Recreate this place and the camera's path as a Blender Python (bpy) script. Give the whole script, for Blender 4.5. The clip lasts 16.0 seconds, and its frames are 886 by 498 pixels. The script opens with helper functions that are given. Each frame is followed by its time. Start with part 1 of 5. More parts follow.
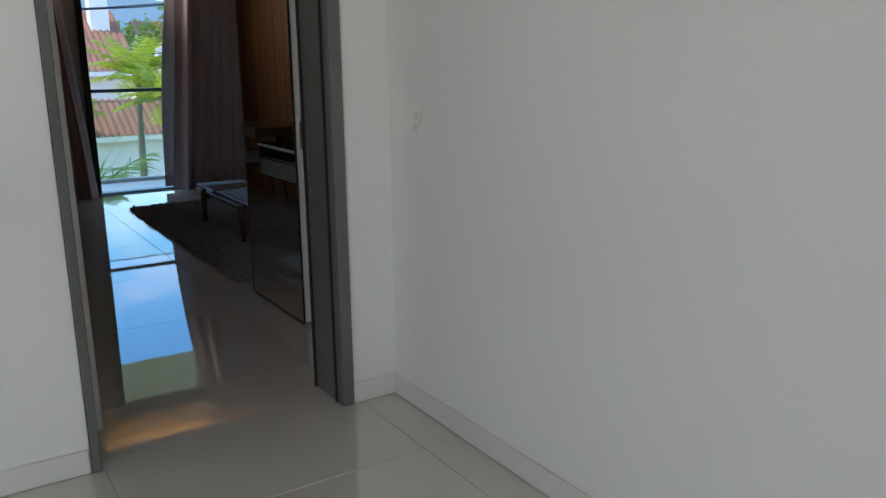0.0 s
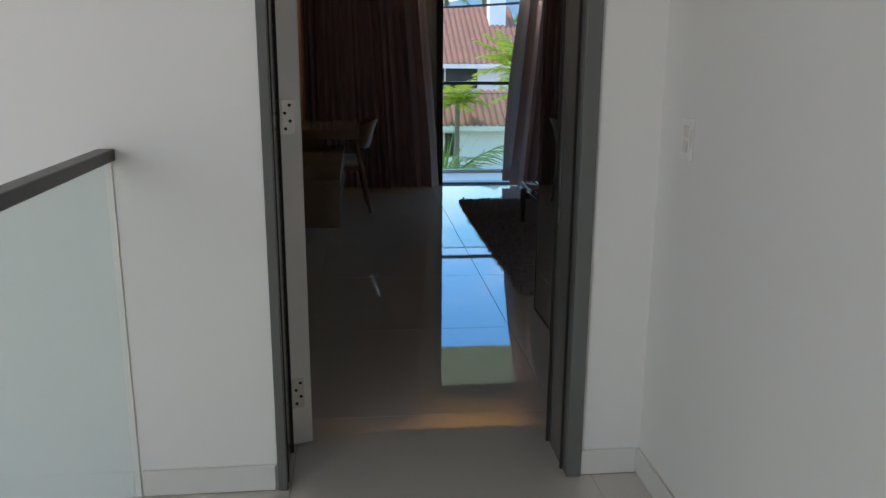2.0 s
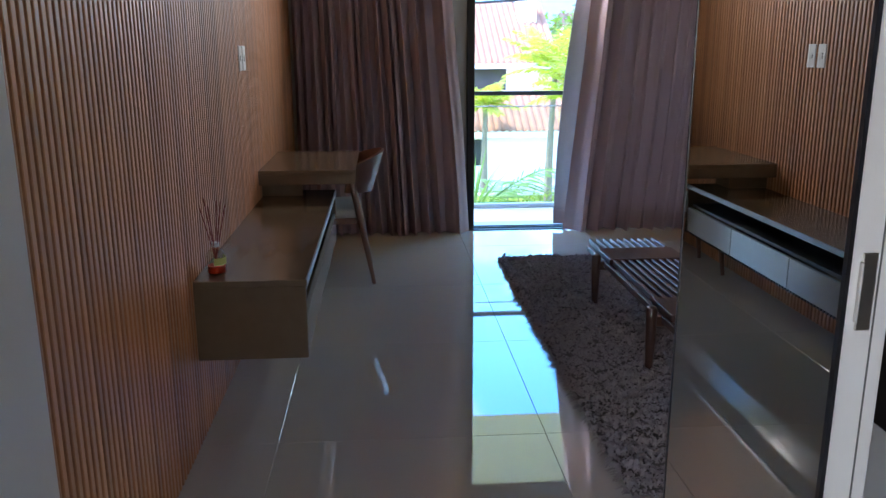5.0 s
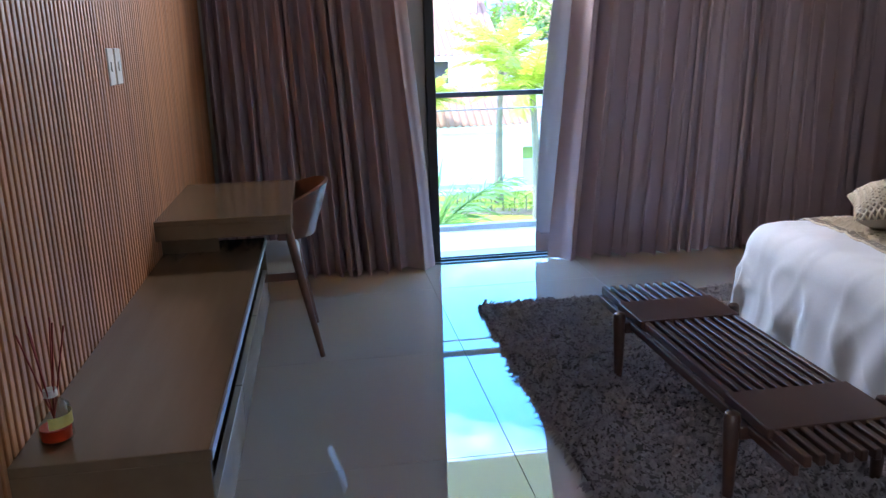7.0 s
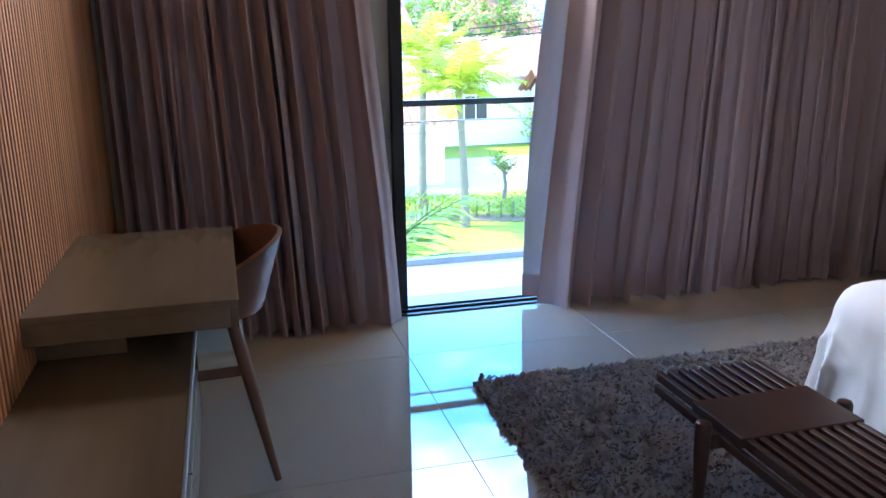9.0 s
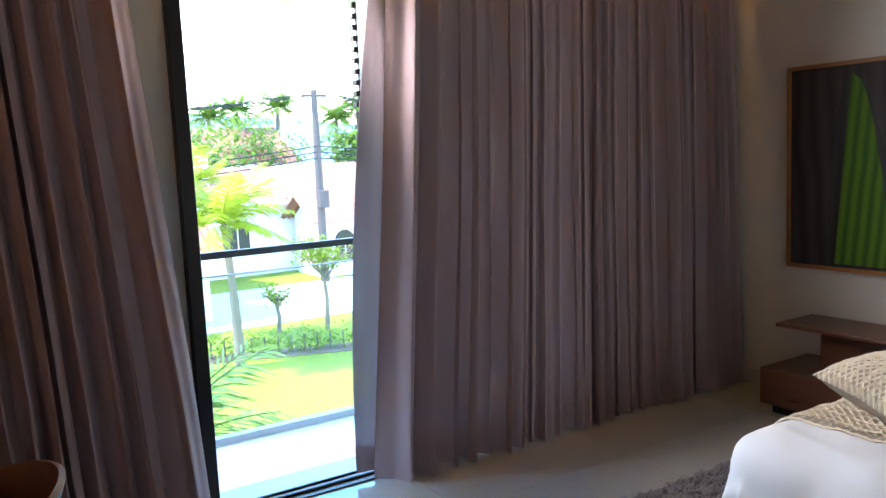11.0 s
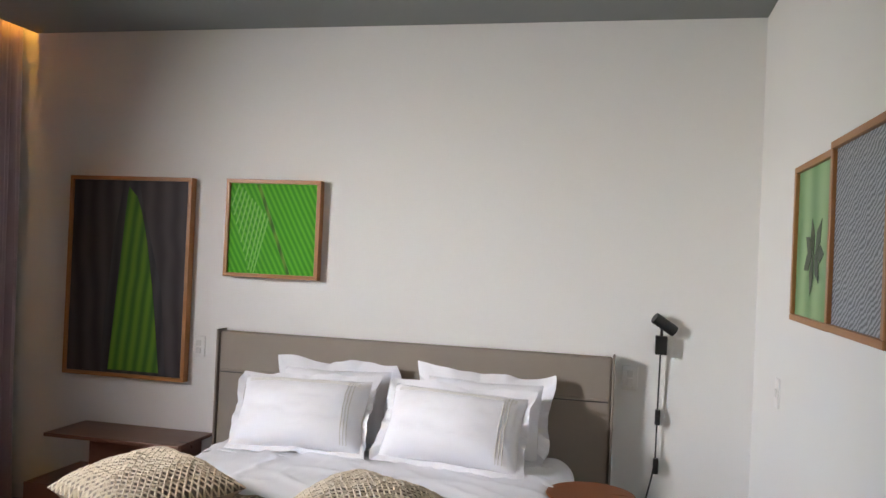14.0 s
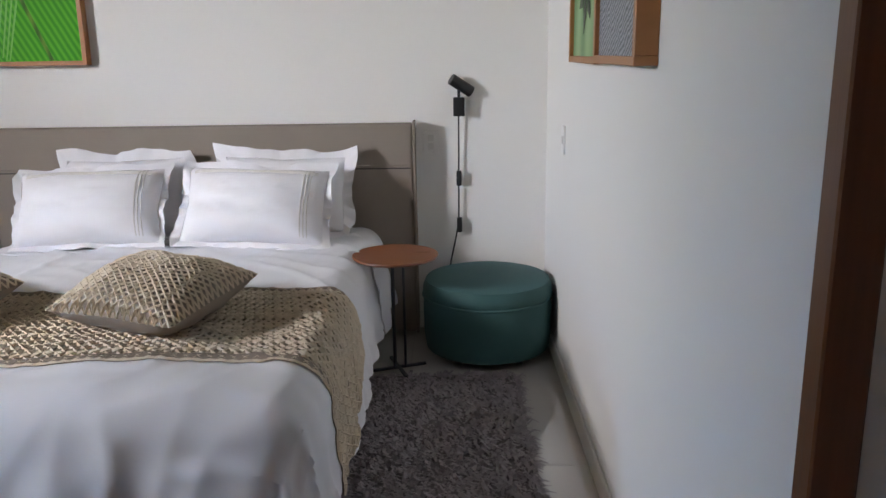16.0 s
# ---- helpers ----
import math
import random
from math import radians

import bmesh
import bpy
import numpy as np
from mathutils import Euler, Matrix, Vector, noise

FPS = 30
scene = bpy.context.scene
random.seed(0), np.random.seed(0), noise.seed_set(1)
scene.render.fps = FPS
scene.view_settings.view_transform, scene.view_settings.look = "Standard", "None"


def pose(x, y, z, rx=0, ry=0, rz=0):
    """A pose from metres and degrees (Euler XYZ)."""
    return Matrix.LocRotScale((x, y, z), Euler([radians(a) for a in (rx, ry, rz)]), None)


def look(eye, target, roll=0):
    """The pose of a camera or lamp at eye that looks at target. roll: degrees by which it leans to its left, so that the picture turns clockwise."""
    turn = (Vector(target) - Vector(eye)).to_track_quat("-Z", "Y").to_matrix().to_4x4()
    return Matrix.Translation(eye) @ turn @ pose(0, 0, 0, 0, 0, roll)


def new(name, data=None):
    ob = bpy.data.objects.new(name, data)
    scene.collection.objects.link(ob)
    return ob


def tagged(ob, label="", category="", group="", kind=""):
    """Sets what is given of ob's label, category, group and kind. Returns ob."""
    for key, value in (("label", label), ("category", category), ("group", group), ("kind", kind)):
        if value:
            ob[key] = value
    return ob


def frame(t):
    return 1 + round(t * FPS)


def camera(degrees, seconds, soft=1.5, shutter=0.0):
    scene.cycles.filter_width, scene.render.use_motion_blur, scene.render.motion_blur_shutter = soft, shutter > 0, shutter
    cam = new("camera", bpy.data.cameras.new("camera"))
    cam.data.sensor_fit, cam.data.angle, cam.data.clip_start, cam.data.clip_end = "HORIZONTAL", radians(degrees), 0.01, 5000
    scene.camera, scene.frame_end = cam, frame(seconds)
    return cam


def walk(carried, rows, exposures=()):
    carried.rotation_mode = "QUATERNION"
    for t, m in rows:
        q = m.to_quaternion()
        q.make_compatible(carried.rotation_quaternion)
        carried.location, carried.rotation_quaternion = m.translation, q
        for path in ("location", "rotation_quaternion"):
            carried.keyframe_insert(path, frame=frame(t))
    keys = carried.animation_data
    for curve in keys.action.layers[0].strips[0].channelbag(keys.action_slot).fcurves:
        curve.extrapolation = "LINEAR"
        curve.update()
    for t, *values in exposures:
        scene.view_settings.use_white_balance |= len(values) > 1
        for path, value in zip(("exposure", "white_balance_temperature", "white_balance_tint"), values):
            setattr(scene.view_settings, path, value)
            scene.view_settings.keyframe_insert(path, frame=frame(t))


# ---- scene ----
cam = camera(57.9, 16.0)
PATH = [
    (0, (-0.031, -2.766, 1.383), (1.026, -1.134, 0.914), -0.6),
    (0.5, (0.138, -2.654, 1.353), (0.86, -0.847, 0.891), -0.8),
    (1, (0.29, -2.538, 1.376), (0.768, -0.65, 0.921), -0.5),
    (1.5, (0.472, -2.486, 1.385), (0.757, -0.56, 0.929), 0.1),
    (2, (0.591, -2.389, 1.383), (0.796, -0.458, 0.906), 0.3),
    (2.5, (0.624, -2.097, 1.377), (0.798, -0.164, 0.893), 0.6),
    (3, (0.672, -1.733, 1.382), (0.843, 0.2, 0.896), 1.0),
    (3.5, (0.749, -1.372, 1.409), (0.913, 0.566, 0.944), 0.8),
    (4, (0.752, -0.961, 1.399), (0.906, 0.98, 0.94), 0.3),
    (4.2, (0.748, -0.81, 1.397), (0.9, 1.13, 0.935), 0.2),
    (6.3, (0.83, 0.553, 1.428), (1.003, 2.478, 0.915), -1.8),
    (6.5, (0.841, 0.66, 1.421), (1.054, 2.58, 0.904), -1.8),
    (7, (0.746, 0.979, 1.423), (1.028, 2.894, 0.923), -1.7),
    (7.5, (0.733, 1.247, 1.409), (1.043, 3.161, 0.916), -1.7),
    (8, (0.694, 1.552, 1.409), (1.009, 3.468, 0.931), -1.2),
    (8.2, (0.636, 1.666, 1.44), (0.946, 3.579, 0.948), -1.0),
    (10.3, (0.572, 2.555, 1.411), (1.56, 4.234, 0.958), -1.0),
    (10.5, (0.56, 2.593, 1.399), (1.578, 4.268, 0.999), -1.5),
    (11, (0.561, 2.74, 1.518), (1.624, 4.418, 1.284), -2.6),
    (11.5, (0.549, 2.692, 1.565), (1.564, 4.414, 1.498), -2.8),
    (12, (0.591, 2.55, 1.605), (1.637, 4.253, 1.679), -2.4),
    (12.5, (0.606, 2.547, 1.626), (1.979, 3.998, 1.727), -1.0),
    (13, (0.647, 2.509, 1.636), (2.33, 3.587, 1.715), 0.5),
    (13.5, (0.698, 2.484, 1.601), (2.563, 3.202, 1.665), 1.4),
    (14, (0.714, 2.45, 1.553), (2.664, 2.893, 1.567), 2.5),
    (14.5, (0.702, 2.469, 1.534), (2.675, 2.765, 1.395), 3.0),
    (15, (0.72, 2.444, 1.488), (2.671, 2.75, 1.17), 3.1),
    (15.5, (0.752, 2.396, 1.447), (2.68, 2.672, 0.994), 1.9),
    (16, (0.795, 2.3, 1.419), (2.736, 2.323, 0.941), -0.9),
]
EXPOSURES = [(0.0, 1.45, 7350, 14), (2.5, 1.45, 7450, 15), (3.2, 1.75, 7500, 16), (3.8, 2.35, 7400, 17), (4.2, 2.8, 7200, 18), (6.3, 3.65, 6350, 20), (8.2, 3.65, 6350, 20),
             (10.3, 3.55, 6900, 17), (11.5, 3.35, 7000, 17), (12.0, 3.25, 7000, 17), (12.5, 3.3, 7000, 17), (13.0, 3.6, 7000, 18), (13.5, 3.9, 7000, 18), (14.0, 3.8, 7000, 18), (14.5, 3.75, 6900, 18), (15.0, 3.5, 6700, 18), (16.0, 3.65, 6700, 18)]
walk(cam, [(t, look(eye, target, roll)) for t, eye, target, roll in PATH], EXPOSURES)

SKY, SUN, HALL_W, BED_W, DESK_W, COVE = 0.2, 1.2, 14.0, 2.6, 0.85, 3.0

# ---- world, sun, large lights ----
world = bpy.data.worlds.new("sky")
scene.world = world
world.use_nodes = True
_wn = world.node_tree
_sky = _wn.nodes.new("ShaderNodeTexSky")
_sky.sky_type = "NISHITA"
_sky.sun_disc = False
_sky.sun_elevation = radians(58)
_sky.sun_rotation = radians(-75)
_sky.air_density, _sky.dust_density, _sky.ozone_density = 1.0, 0.25, 3.0
_bg = _wn.nodes["Background"]
_bg.inputs["Strength"].default_value = SKY
_hue = _wn.nodes.new("ShaderNodeHueSaturation")
_hue.inputs["Saturation"].default_value = 1.38
_wn.links.new(_sky.outputs[0], _hue.inputs["Color"])
# thin drifting clouds all over the sky
_gen, _map, _cl, _rng_cl, _mix_cl = (_wn.nodes.new(k) for k in ("ShaderNodeTexCoord", "ShaderNodeMapping", "ShaderNodeTexNoise", "ShaderNodeMapRange", "ShaderNodeMix"))
_map.inputs["Scale"].default_value = (1.6, 1.6, 3.6)
_cl.inputs["Scale"].default_value, _cl.inputs["Detail"].default_value, _cl.inputs["Roughness"].default_value = 2.4, 5, 0.5
_rng_cl.inputs["From Min"].default_value, _rng_cl.inputs["From Max"].default_value, _rng_cl.inputs["To Max"].default_value = 0.46, 0.78, 0.75
_mix_cl.data_type = "RGBA"
_mix_cl.inputs[7].default_value = (5.5, 5.8, 6.2, 1)
_wn.links.new(_gen.outputs["Generated"], _map.inputs["Vector"])
_wn.links.new(_map.outputs[0], _cl.inputs["Vector"])
_wn.links.new(_cl.outputs["Fac"], _rng_cl.inputs["Value"])
_wn.links.new(_rng_cl.outputs[0], _mix_cl.inputs[0])
_wn.links.new(_hue.outputs[0], _mix_cl.inputs[6])
_wn.links.new(_mix_cl.outputs[2], _bg.inputs["Color"])

sun = new("sun", bpy.data.lights.new("sun", "SUN"))
sun.data.energy, sun.data.angle, sun.data.color = SUN, radians(0.5), (1.0, 0.95, 0.86)
_az, _el = radians(-75), radians(58)
sun.matrix_world = look((math.sin(_az) * math.cos(_el) * 50, math.cos(_az) * math.cos(_el) * 50, math.sin(_el) * 50), (0, 0, 0))


def area_lamp(name, eye, target, w, h, watts, colour):
    ob = new(name, bpy.data.lights.new(name, "AREA"))
    ob.data.shape, ob.data.size, ob.data.size_y, ob.data.energy, ob.data.color = "RECTANGLE", w, h, watts, colour
    ob.matrix_world = look(eye, target)
    return ob


# daylight from the hall's large window, behind the walk
area_lamp("hall_window_daylight", (-2.1, -4.42, 1.5), (-1.6, 0, 1.3), 2.2, 2.2, HALL_W, (1.0, 0.965, 0.935))
# fill lamps added in the open balcony door's head, boosting its sky light towards bed and desk
_bed_fill = area_lamp("balcony_door_fill", (1.92, 6.2, 2.2), (4.2, 3.4, 1.0), 0.62, 0.4, BED_W, (0.92, 0.96, 1.0))
# narrow spreads keep the added lamps out of the floor's reflection
_bed_fill.data.spread = radians(84)
_desk_fill = area_lamp("balcony_door_fill", (1.88, 6.2, 2.2), (-0.3, 4.2, 1.65), 0.5, 0.36, DESK_W, (0.92, 0.96, 1.0))
_desk_fill.data.spread = radians(68)

# ---- materials ----
def ramp_between(nt, fac, a, b):
    m = nt.nodes.new("ShaderNodeMix")
    m.data_type = "RGBA"
    nt.links.new(fac, m.inputs[0])
    m.inputs[6].default_value, m.inputs[7].default_value = (*a, 1), (*b, 1)
    return m.outputs[2]


def material(name, a, b=None, rough=0.5, scale=8.0, fine=120.0, bump=0.1, metal=0.0, stretch=(1, 1, 1), spread=0.0, spec=0.5, rough_var=0.08, depth=0.01, subsurf=0.0, coat=0.0):
    """Two colours mixed by coarse noise, fine grain in the relief, roughness that wanders; spread varies single pieces."""
    b = b or tuple(min(1, c * 1.12 + 0.004) for c in a)
    mt = bpy.data.materials.new(name)
    mt.use_nodes = True
    nt = mt.node_tree
    bs = nt.nodes["Principled BSDF"]
    tc = nt.nodes.new("ShaderNodeTexCoord")
    mp = nt.nodes.new("ShaderNodeMapping")
    mp.inputs["Scale"].default_value = stretch
    nt.links.new(tc.outputs["Object"], mp.inputs["Vector"])
    info = nt.nodes.new("ShaderNodeObjectInfo")
    n1 = nt.nodes.new("ShaderNodeTexNoise")
    n1.noise_dimensions = "4D"
    n1.inputs["Scale"].default_value, n1.inputs["Detail"].default_value = scale, 6
    mul = nt.nodes.new("ShaderNodeMath")
    mul.operation = "MULTIPLY"
    mul.inputs[1].default_value = 37.0
    nt.links.new(info.outputs["Random"], mul.inputs[0])
    nt.links.new(mul.outputs[0], n1.inputs["W"])
    nt.links.new(mp.outputs[0], n1.inputs["Vector"])
    n2 = nt.nodes.new("ShaderNodeTexNoise")
    n2.inputs["Scale"].default_value, n2.inputs["Detail"].default_value = fine, 4
    nt.links.new(mp.outputs[0], n2.inputs["Vector"])
    col = ramp_between(nt, n1.outputs["Fac"], a, b)
    if spread:
        hs = nt.nodes.new("ShaderNodeHueSaturation")
        mr = nt.nodes.new("ShaderNodeMapRange")
        mr.inputs["To Min"].default_value, mr.inputs["To Max"].default_value = 1 - spread, 1 + spread
        nt.links.new(info.outputs["Random"], mr.inputs["Value"])
        nt.links.new(mr.outputs[0], hs.inputs["Value"])
        nt.links.new(col, hs.inputs["Color"])
        col = hs.outputs[0]
    nt.links.new(col, bs.inputs["Base Color"])
    rr = nt.nodes.new("ShaderNodeMapRange")
    rr.inputs["To Min"].default_value, rr.inputs["To Max"].default_value = max(0.0, rough - rough_var), min(1, rough + rough_var)
    nt.links.new(n1.outputs["Fac"], rr.inputs["Value"])
    nt.links.new(rr.outputs[0], bs.inputs["Roughness"])
    bs.inputs["Metallic"].default_value = metal
    bs.inputs["Specular IOR Level"].default_value = spec
    if coat:
        bs.inputs["Coat Weight"].default_value, bs.inputs["Coat Roughness"].default_value = coat, 0.05
    if bump:
        bp = nt.nodes.new("ShaderNodeBump")
        bp.inputs["Strength"].default_value, bp.inputs["Distance"].default_value = bump, depth
        nt.links.new(n2.outputs["Fac"], bp.inputs["Height"])
        nt.links.new(bp.outputs[0], bs.inputs["Normal"])
    return mt


def glass(name, tint=(0.93, 0.98, 0.96), rough=0.0):
    mt = bpy.data.materials.new(name)
    mt.use_nodes = True
    nt = mt.node_tree
    nt.nodes.remove(nt.nodes["Principled BSDF"])
    out = nt.nodes["Material Output"]
    tr, gl, mx, fr = (nt.nodes.new(k) for k in ("ShaderNodeBsdfTransparent", "ShaderNodeBsdfGlossy", "ShaderNodeMixShader", "ShaderNodeLayerWeight"))
    tr.inputs["Color"].default_value = (*tint, 1)
    gl.inputs["Roughness"].default_value = rough
    fr.inputs["Blend"].default_value = 0.15
    pw = nt.nodes.new("ShaderNodeMath")
    pw.operation = "MULTIPLY"
    pw.inputs[1].default_value = 0.5
    nt.links.new(fr.outputs["Facing"], pw.inputs[0])
    nt.links.new(pw.outputs[0], mx.inputs[0])
    nt.links.new(tr.outputs[0], mx.inputs[1])
    nt.links.new(gl.outputs[0], mx.inputs[2])
    nt.links.new(mx.outputs[0], out.inputs["Surface"])
    return mt


def glow(name, colour, strength):
    mt = bpy.data.materials.new(name)
    mt.use_nodes = True
    bs = mt.node_tree.nodes["Principled BSDF"]
    bs.inputs["Emission Color"].default_value = (*colour, 1)
    bs.inputs["Emission Strength"].default_value = strength
    return mt


def curtain_cloth(name, a, b, through_light, clear):
    mt = material(name, a, b, rough=0.95, scale=3, fine=900, bump=0.25, stretch=(1, 1, 0.3), spec=0.1, depth=0.002)
    nt = mt.node_tree
    bs, out = nt.nodes["Principled BSDF"], nt.nodes["Material Output"]
    tl, mx, tp, mx2 = (nt.nodes.new(k) for k in ("ShaderNodeBsdfTranslucent", "ShaderNodeMixShader", "ShaderNodeBsdfTransparent", "ShaderNodeMixShader"))
    tl.inputs["Color"].default_value = (*b, 1)
    mx.inputs[0].default_value, mx2.inputs[0].default_value = through_light, clear
    nt.links.new(bs.outputs[0], mx.inputs[1])
    nt.links.new(tl.outputs[0], mx.inputs[2])
    nt.links.new(mx.outputs[0], mx2.inputs[1])
    nt.links.new(tp.outputs[0], mx2.inputs[2])
    nt.links.new(mx2.outputs[0], out.inputs["Surface"])
    return mt


def leaf_cloth(name, a, b, back):
    mt = material(name, a, b, rough=0.45, scale=2.5, fine=60, bump=0.0, spec=0.4)
    nt = mt.node_tree
    bs, out = nt.nodes["Principled BSDF"], nt.nodes["Material Output"]
    tl, mx = nt.nodes.new("ShaderNodeBsdfTranslucent"), nt.nodes.new("ShaderNodeMixShader")
    tl.inputs["Color"].default_value = (*back, 1)
    mx.inputs[0].default_value = 0.4
    nt.links.new(bs.outputs[0], mx.inputs[1])
    nt.links.new(tl.outputs[0], mx.inputs[2])
    nt.links.new(mx.outputs[0], out.inputs["Surface"])
    return mt


def striped(name, a, b, scale, rot, distort=1.0, rough=0.5, bump=0.0, axis="X", detail=2.0):
    mt = material(name, a, b, rough=rough, bump=0.0)
    nt = mt.node_tree
    bs = nt.nodes["Principled BSDF"]
    tc, mp, wv = (nt.nodes.new(k) for k in ("ShaderNodeTexCoord", "ShaderNodeMapping", "ShaderNodeTexWave"))
    mp.inputs["Rotation"].default_value = rot
    wv.bands_direction = axis
    wv.inputs["Scale"].default_value, wv.inputs["Distortion"].default_value, wv.inputs["Detail"].default_value = scale, distort, detail
    nt.links.new(tc.outputs["Object"], mp.inputs["Vector"])
    nt.links.new(mp.outputs[0], wv.inputs["Vector"])
    nt.links.new(ramp_between(nt, wv.outputs["Fac"], a, b), bs.inputs["Base Color"])
    if bump:
        bp = nt.nodes.new("ShaderNodeBump")
        bp.inputs["Strength"].default_value, bp.inputs["Distance"].default_value = bump, 0.004
        nt.links.new(wv.outputs["Fac"], bp.inputs["Height"])
        nt.links.new(bp.outputs[0], bs.inputs["Normal"])
    return mt


M = {}
M["wall"] = material("white_wall_paint", (0.76, 0.745, 0.71), (0.8, 0.785, 0.755), rough=0.75, scale=1.2, fine=260, bump=0.06, depth=0.003)
M["hall_wall"] = material("hall_wall_paint", (0.74, 0.735, 0.715), (0.79, 0.785, 0.765), rough=0.7, scale=1.1, fine=240, bump=0.06, depth=0.003)
M["ceiling"] = material("grey_ceiling_paint", (0.2, 0.215, 0.21), (0.235, 0.25, 0.245), rough=0.6, scale=1.5, fine=200, bump=0.04, depth=0.003)
M["white_ceiling"] = material("white_ceiling_paint", (0.78, 0.78, 0.77), rough=0.8, scale=1.5, fine=200, bump=0.04)
M["tile"] = material("polished_porcelain", (0.57, 0.53, 0.485), (0.63, 0.59, 0.545), rough=0.018, scale=1.6, fine=6, bump=0.006, spread=0.02, spec=1.0, rough_var=0.02, depth=0.01)
M["tile"].node_tree.nodes["Principled BSDF"].inputs["IOR"].default_value = 1.85
M["grout"] = material("tile_grout", (0.44, 0.415, 0.385), rough=0.6, scale=20)
M["grey_lacquer"] = material("grey_jamb_lacquer", (0.115, 0.12, 0.115), (0.135, 0.14, 0.135), rough=0.16, scale=4, fine=90, bump=0.03)
M["white_lacquer"] = material("off_white_lacquer", (0.66, 0.65, 0.62), (0.7, 0.69, 0.66), rough=0.35, scale=5, bump=0.03)
M["steel"] = material("brushed_steel", (0.5, 0.48, 0.45), (0.58, 0.56, 0.53), rough=0.35, metal=1.0, scale=30, stretch=(1, 1, 8))
M["black_metal"] = material("black_aluminium", (0.012, 0.013, 0.016), (0.02, 0.021, 0.025), rough=0.35, scale=20, bump=0.03)
M["dark_gap"] = material("dark_seal", (0.01, 0.008, 0.007), (0.02, 0.017, 0.015), rough=0.9)
M["mirror"] = bpy.data.materials.new("tinted_mirror")
M["mirror"].use_nodes = True
_b = M["mirror"].node_tree.nodes["Principled BSDF"]
_b.inputs["Base Color"].default_value, _b.inputs["Metallic"].default_value, _b.inputs["Roughness"].default_value = (0.62, 0.61, 0.58, 1), 1.0, 0.015
M["slat"] = material("walnut_slat", (0.33, 0.13, 0.05), (0.52, 0.24, 0.105), rough=0.45, scale=9, fine=70, bump=0.2, stretch=(3, 3, 0.12), spread=0.2, depth=0.002)
M["slat_back"] = material("dark_slat_backing", (0.012, 0.008, 0.006), (0.025, 0.017, 0.012), rough=0.8)
M["cab"] = material("taupe_lacquered_wood", (0.15, 0.105, 0.064), (0.21, 0.155, 0.1), rough=0.16, scale=5, fine=60, bump=0.03, stretch=(4, 0.5, 4), rough_var=0.05)
M["cab_front"] = material("grey_gloss_front", (0.3, 0.29, 0.275), (0.34, 0.33, 0.31), rough=0.14, scale=4, bump=0.02)
# near-black that puts recess shade into the colour; also used for dark parts
M["cab_dark"] = material("recess_shade_and_dark_parts", (0.02, 0.018, 0.017), (0.035, 0.032, 0.03), rough=0.4)
M["walnut"] = material("walnut_wood", (0.1, 0.048, 0.03), (0.19, 0.095, 0.058), rough=0.38, scale=7, fine=80, bump=0.12, stretch=(4, 0.7, 4), depth=0.002)
M["chair_wood"] = material("chair_walnut", (0.12, 0.05, 0.028), (0.21, 0.095, 0.055), rough=0.35, scale=8, fine=80, bump=0.1, stretch=(3, 3, 0.8), depth=0.002)
M["bench_wood"] = material("dark_imbuia_wood", (0.04, 0.018, 0.013), (0.082, 0.038, 0.026), rough=0.33, scale=6, fine=80, bump=0.12, stretch=(5, 0.5, 5), spread=0.12, depth=0.002)
M["night_wood"] = material("reddish_dark_wood", (0.1, 0.036, 0.02), (0.19, 0.075, 0.042), rough=0.3, scale=5, fine=80, bump=0.08, stretch=(5, 0.6, 5), depth=0.002)
M["table_wood"] = material("orange_brown_wood", (0.19, 0.062, 0.026), (0.27, 0.098, 0.042), rough=0.3, scale=6, fine=80, bump=0.06, stretch=(5, 0.6, 5))
M["frame_wood"] = material("honey_frame_wood", (0.3, 0.12, 0.035), (0.44, 0.19, 0.06), rough=0.42, scale=7, fine=70, bump=0.12, stretch=(3, 3, 0.7), depth=0.002)
M["frame_dark"] = material("dark_reddish_wood", (0.1, 0.036, 0.012), (0.24, 0.09, 0.03), rough=0.4, scale=9, fine=80, bump=0.1, stretch=(6, 6, 0.25), depth=0.002)
M["seat_cloth"] = material("cream_seat_cloth", (0.62, 0.59, 0.54), (0.7, 0.67, 0.62), rough=0.9, scale=8, fine=500, bump=0.3, depth=0.002)
M["curtain"] = curtain_cloth("mauve_grey_curtain", (0.48, 0.37, 0.395), (0.58, 0.46, 0.49), 0.14, 0.0)
M["lining"] = curtain_cloth("sheer_lining", (0.42, 0.34, 0.36), (0.5, 0.42, 0.45), 0.3, 0.14)
M["rug"] = material("grey_shag_yarn", (0.23, 0.2, 0.205), (0.44, 0.395, 0.4), rough=1.0, scale=40, fine=300, bump=0.3, spec=0.1)
M["rug_base"] = material("rug_backing", (0.12, 0.105, 0.105), (0.2, 0.18, 0.18), rough=1.0, scale=60, fine=300, bump=0.4, spec=0.1)
M["linen"] = material("white_bed_linen", (0.76, 0.765, 0.8), (0.82, 0.825, 0.85), rough=0.85, scale=3, fine=420, bump=0.12, spec=0.2, depth=0.002)
M["pillow"] = material("white_pillow_cotton", (0.76, 0.75, 0.77), (0.83, 0.82, 0.84), rough=0.85, scale=5, fine=420, bump=0.12, spec=0.2, depth=0.002)
M["stitch"] = material("cream_hemstitch", (0.6, 0.57, 0.52), (0.66, 0.63, 0.58), rough=0.9, scale=60)
M["headboard"] = material("taupe_upholstery", (0.255, 0.215, 0.18), (0.3, 0.255, 0.215), rough=0.9, scale=6, fine=600, bump=0.3, spec=0.2, depth=0.002)
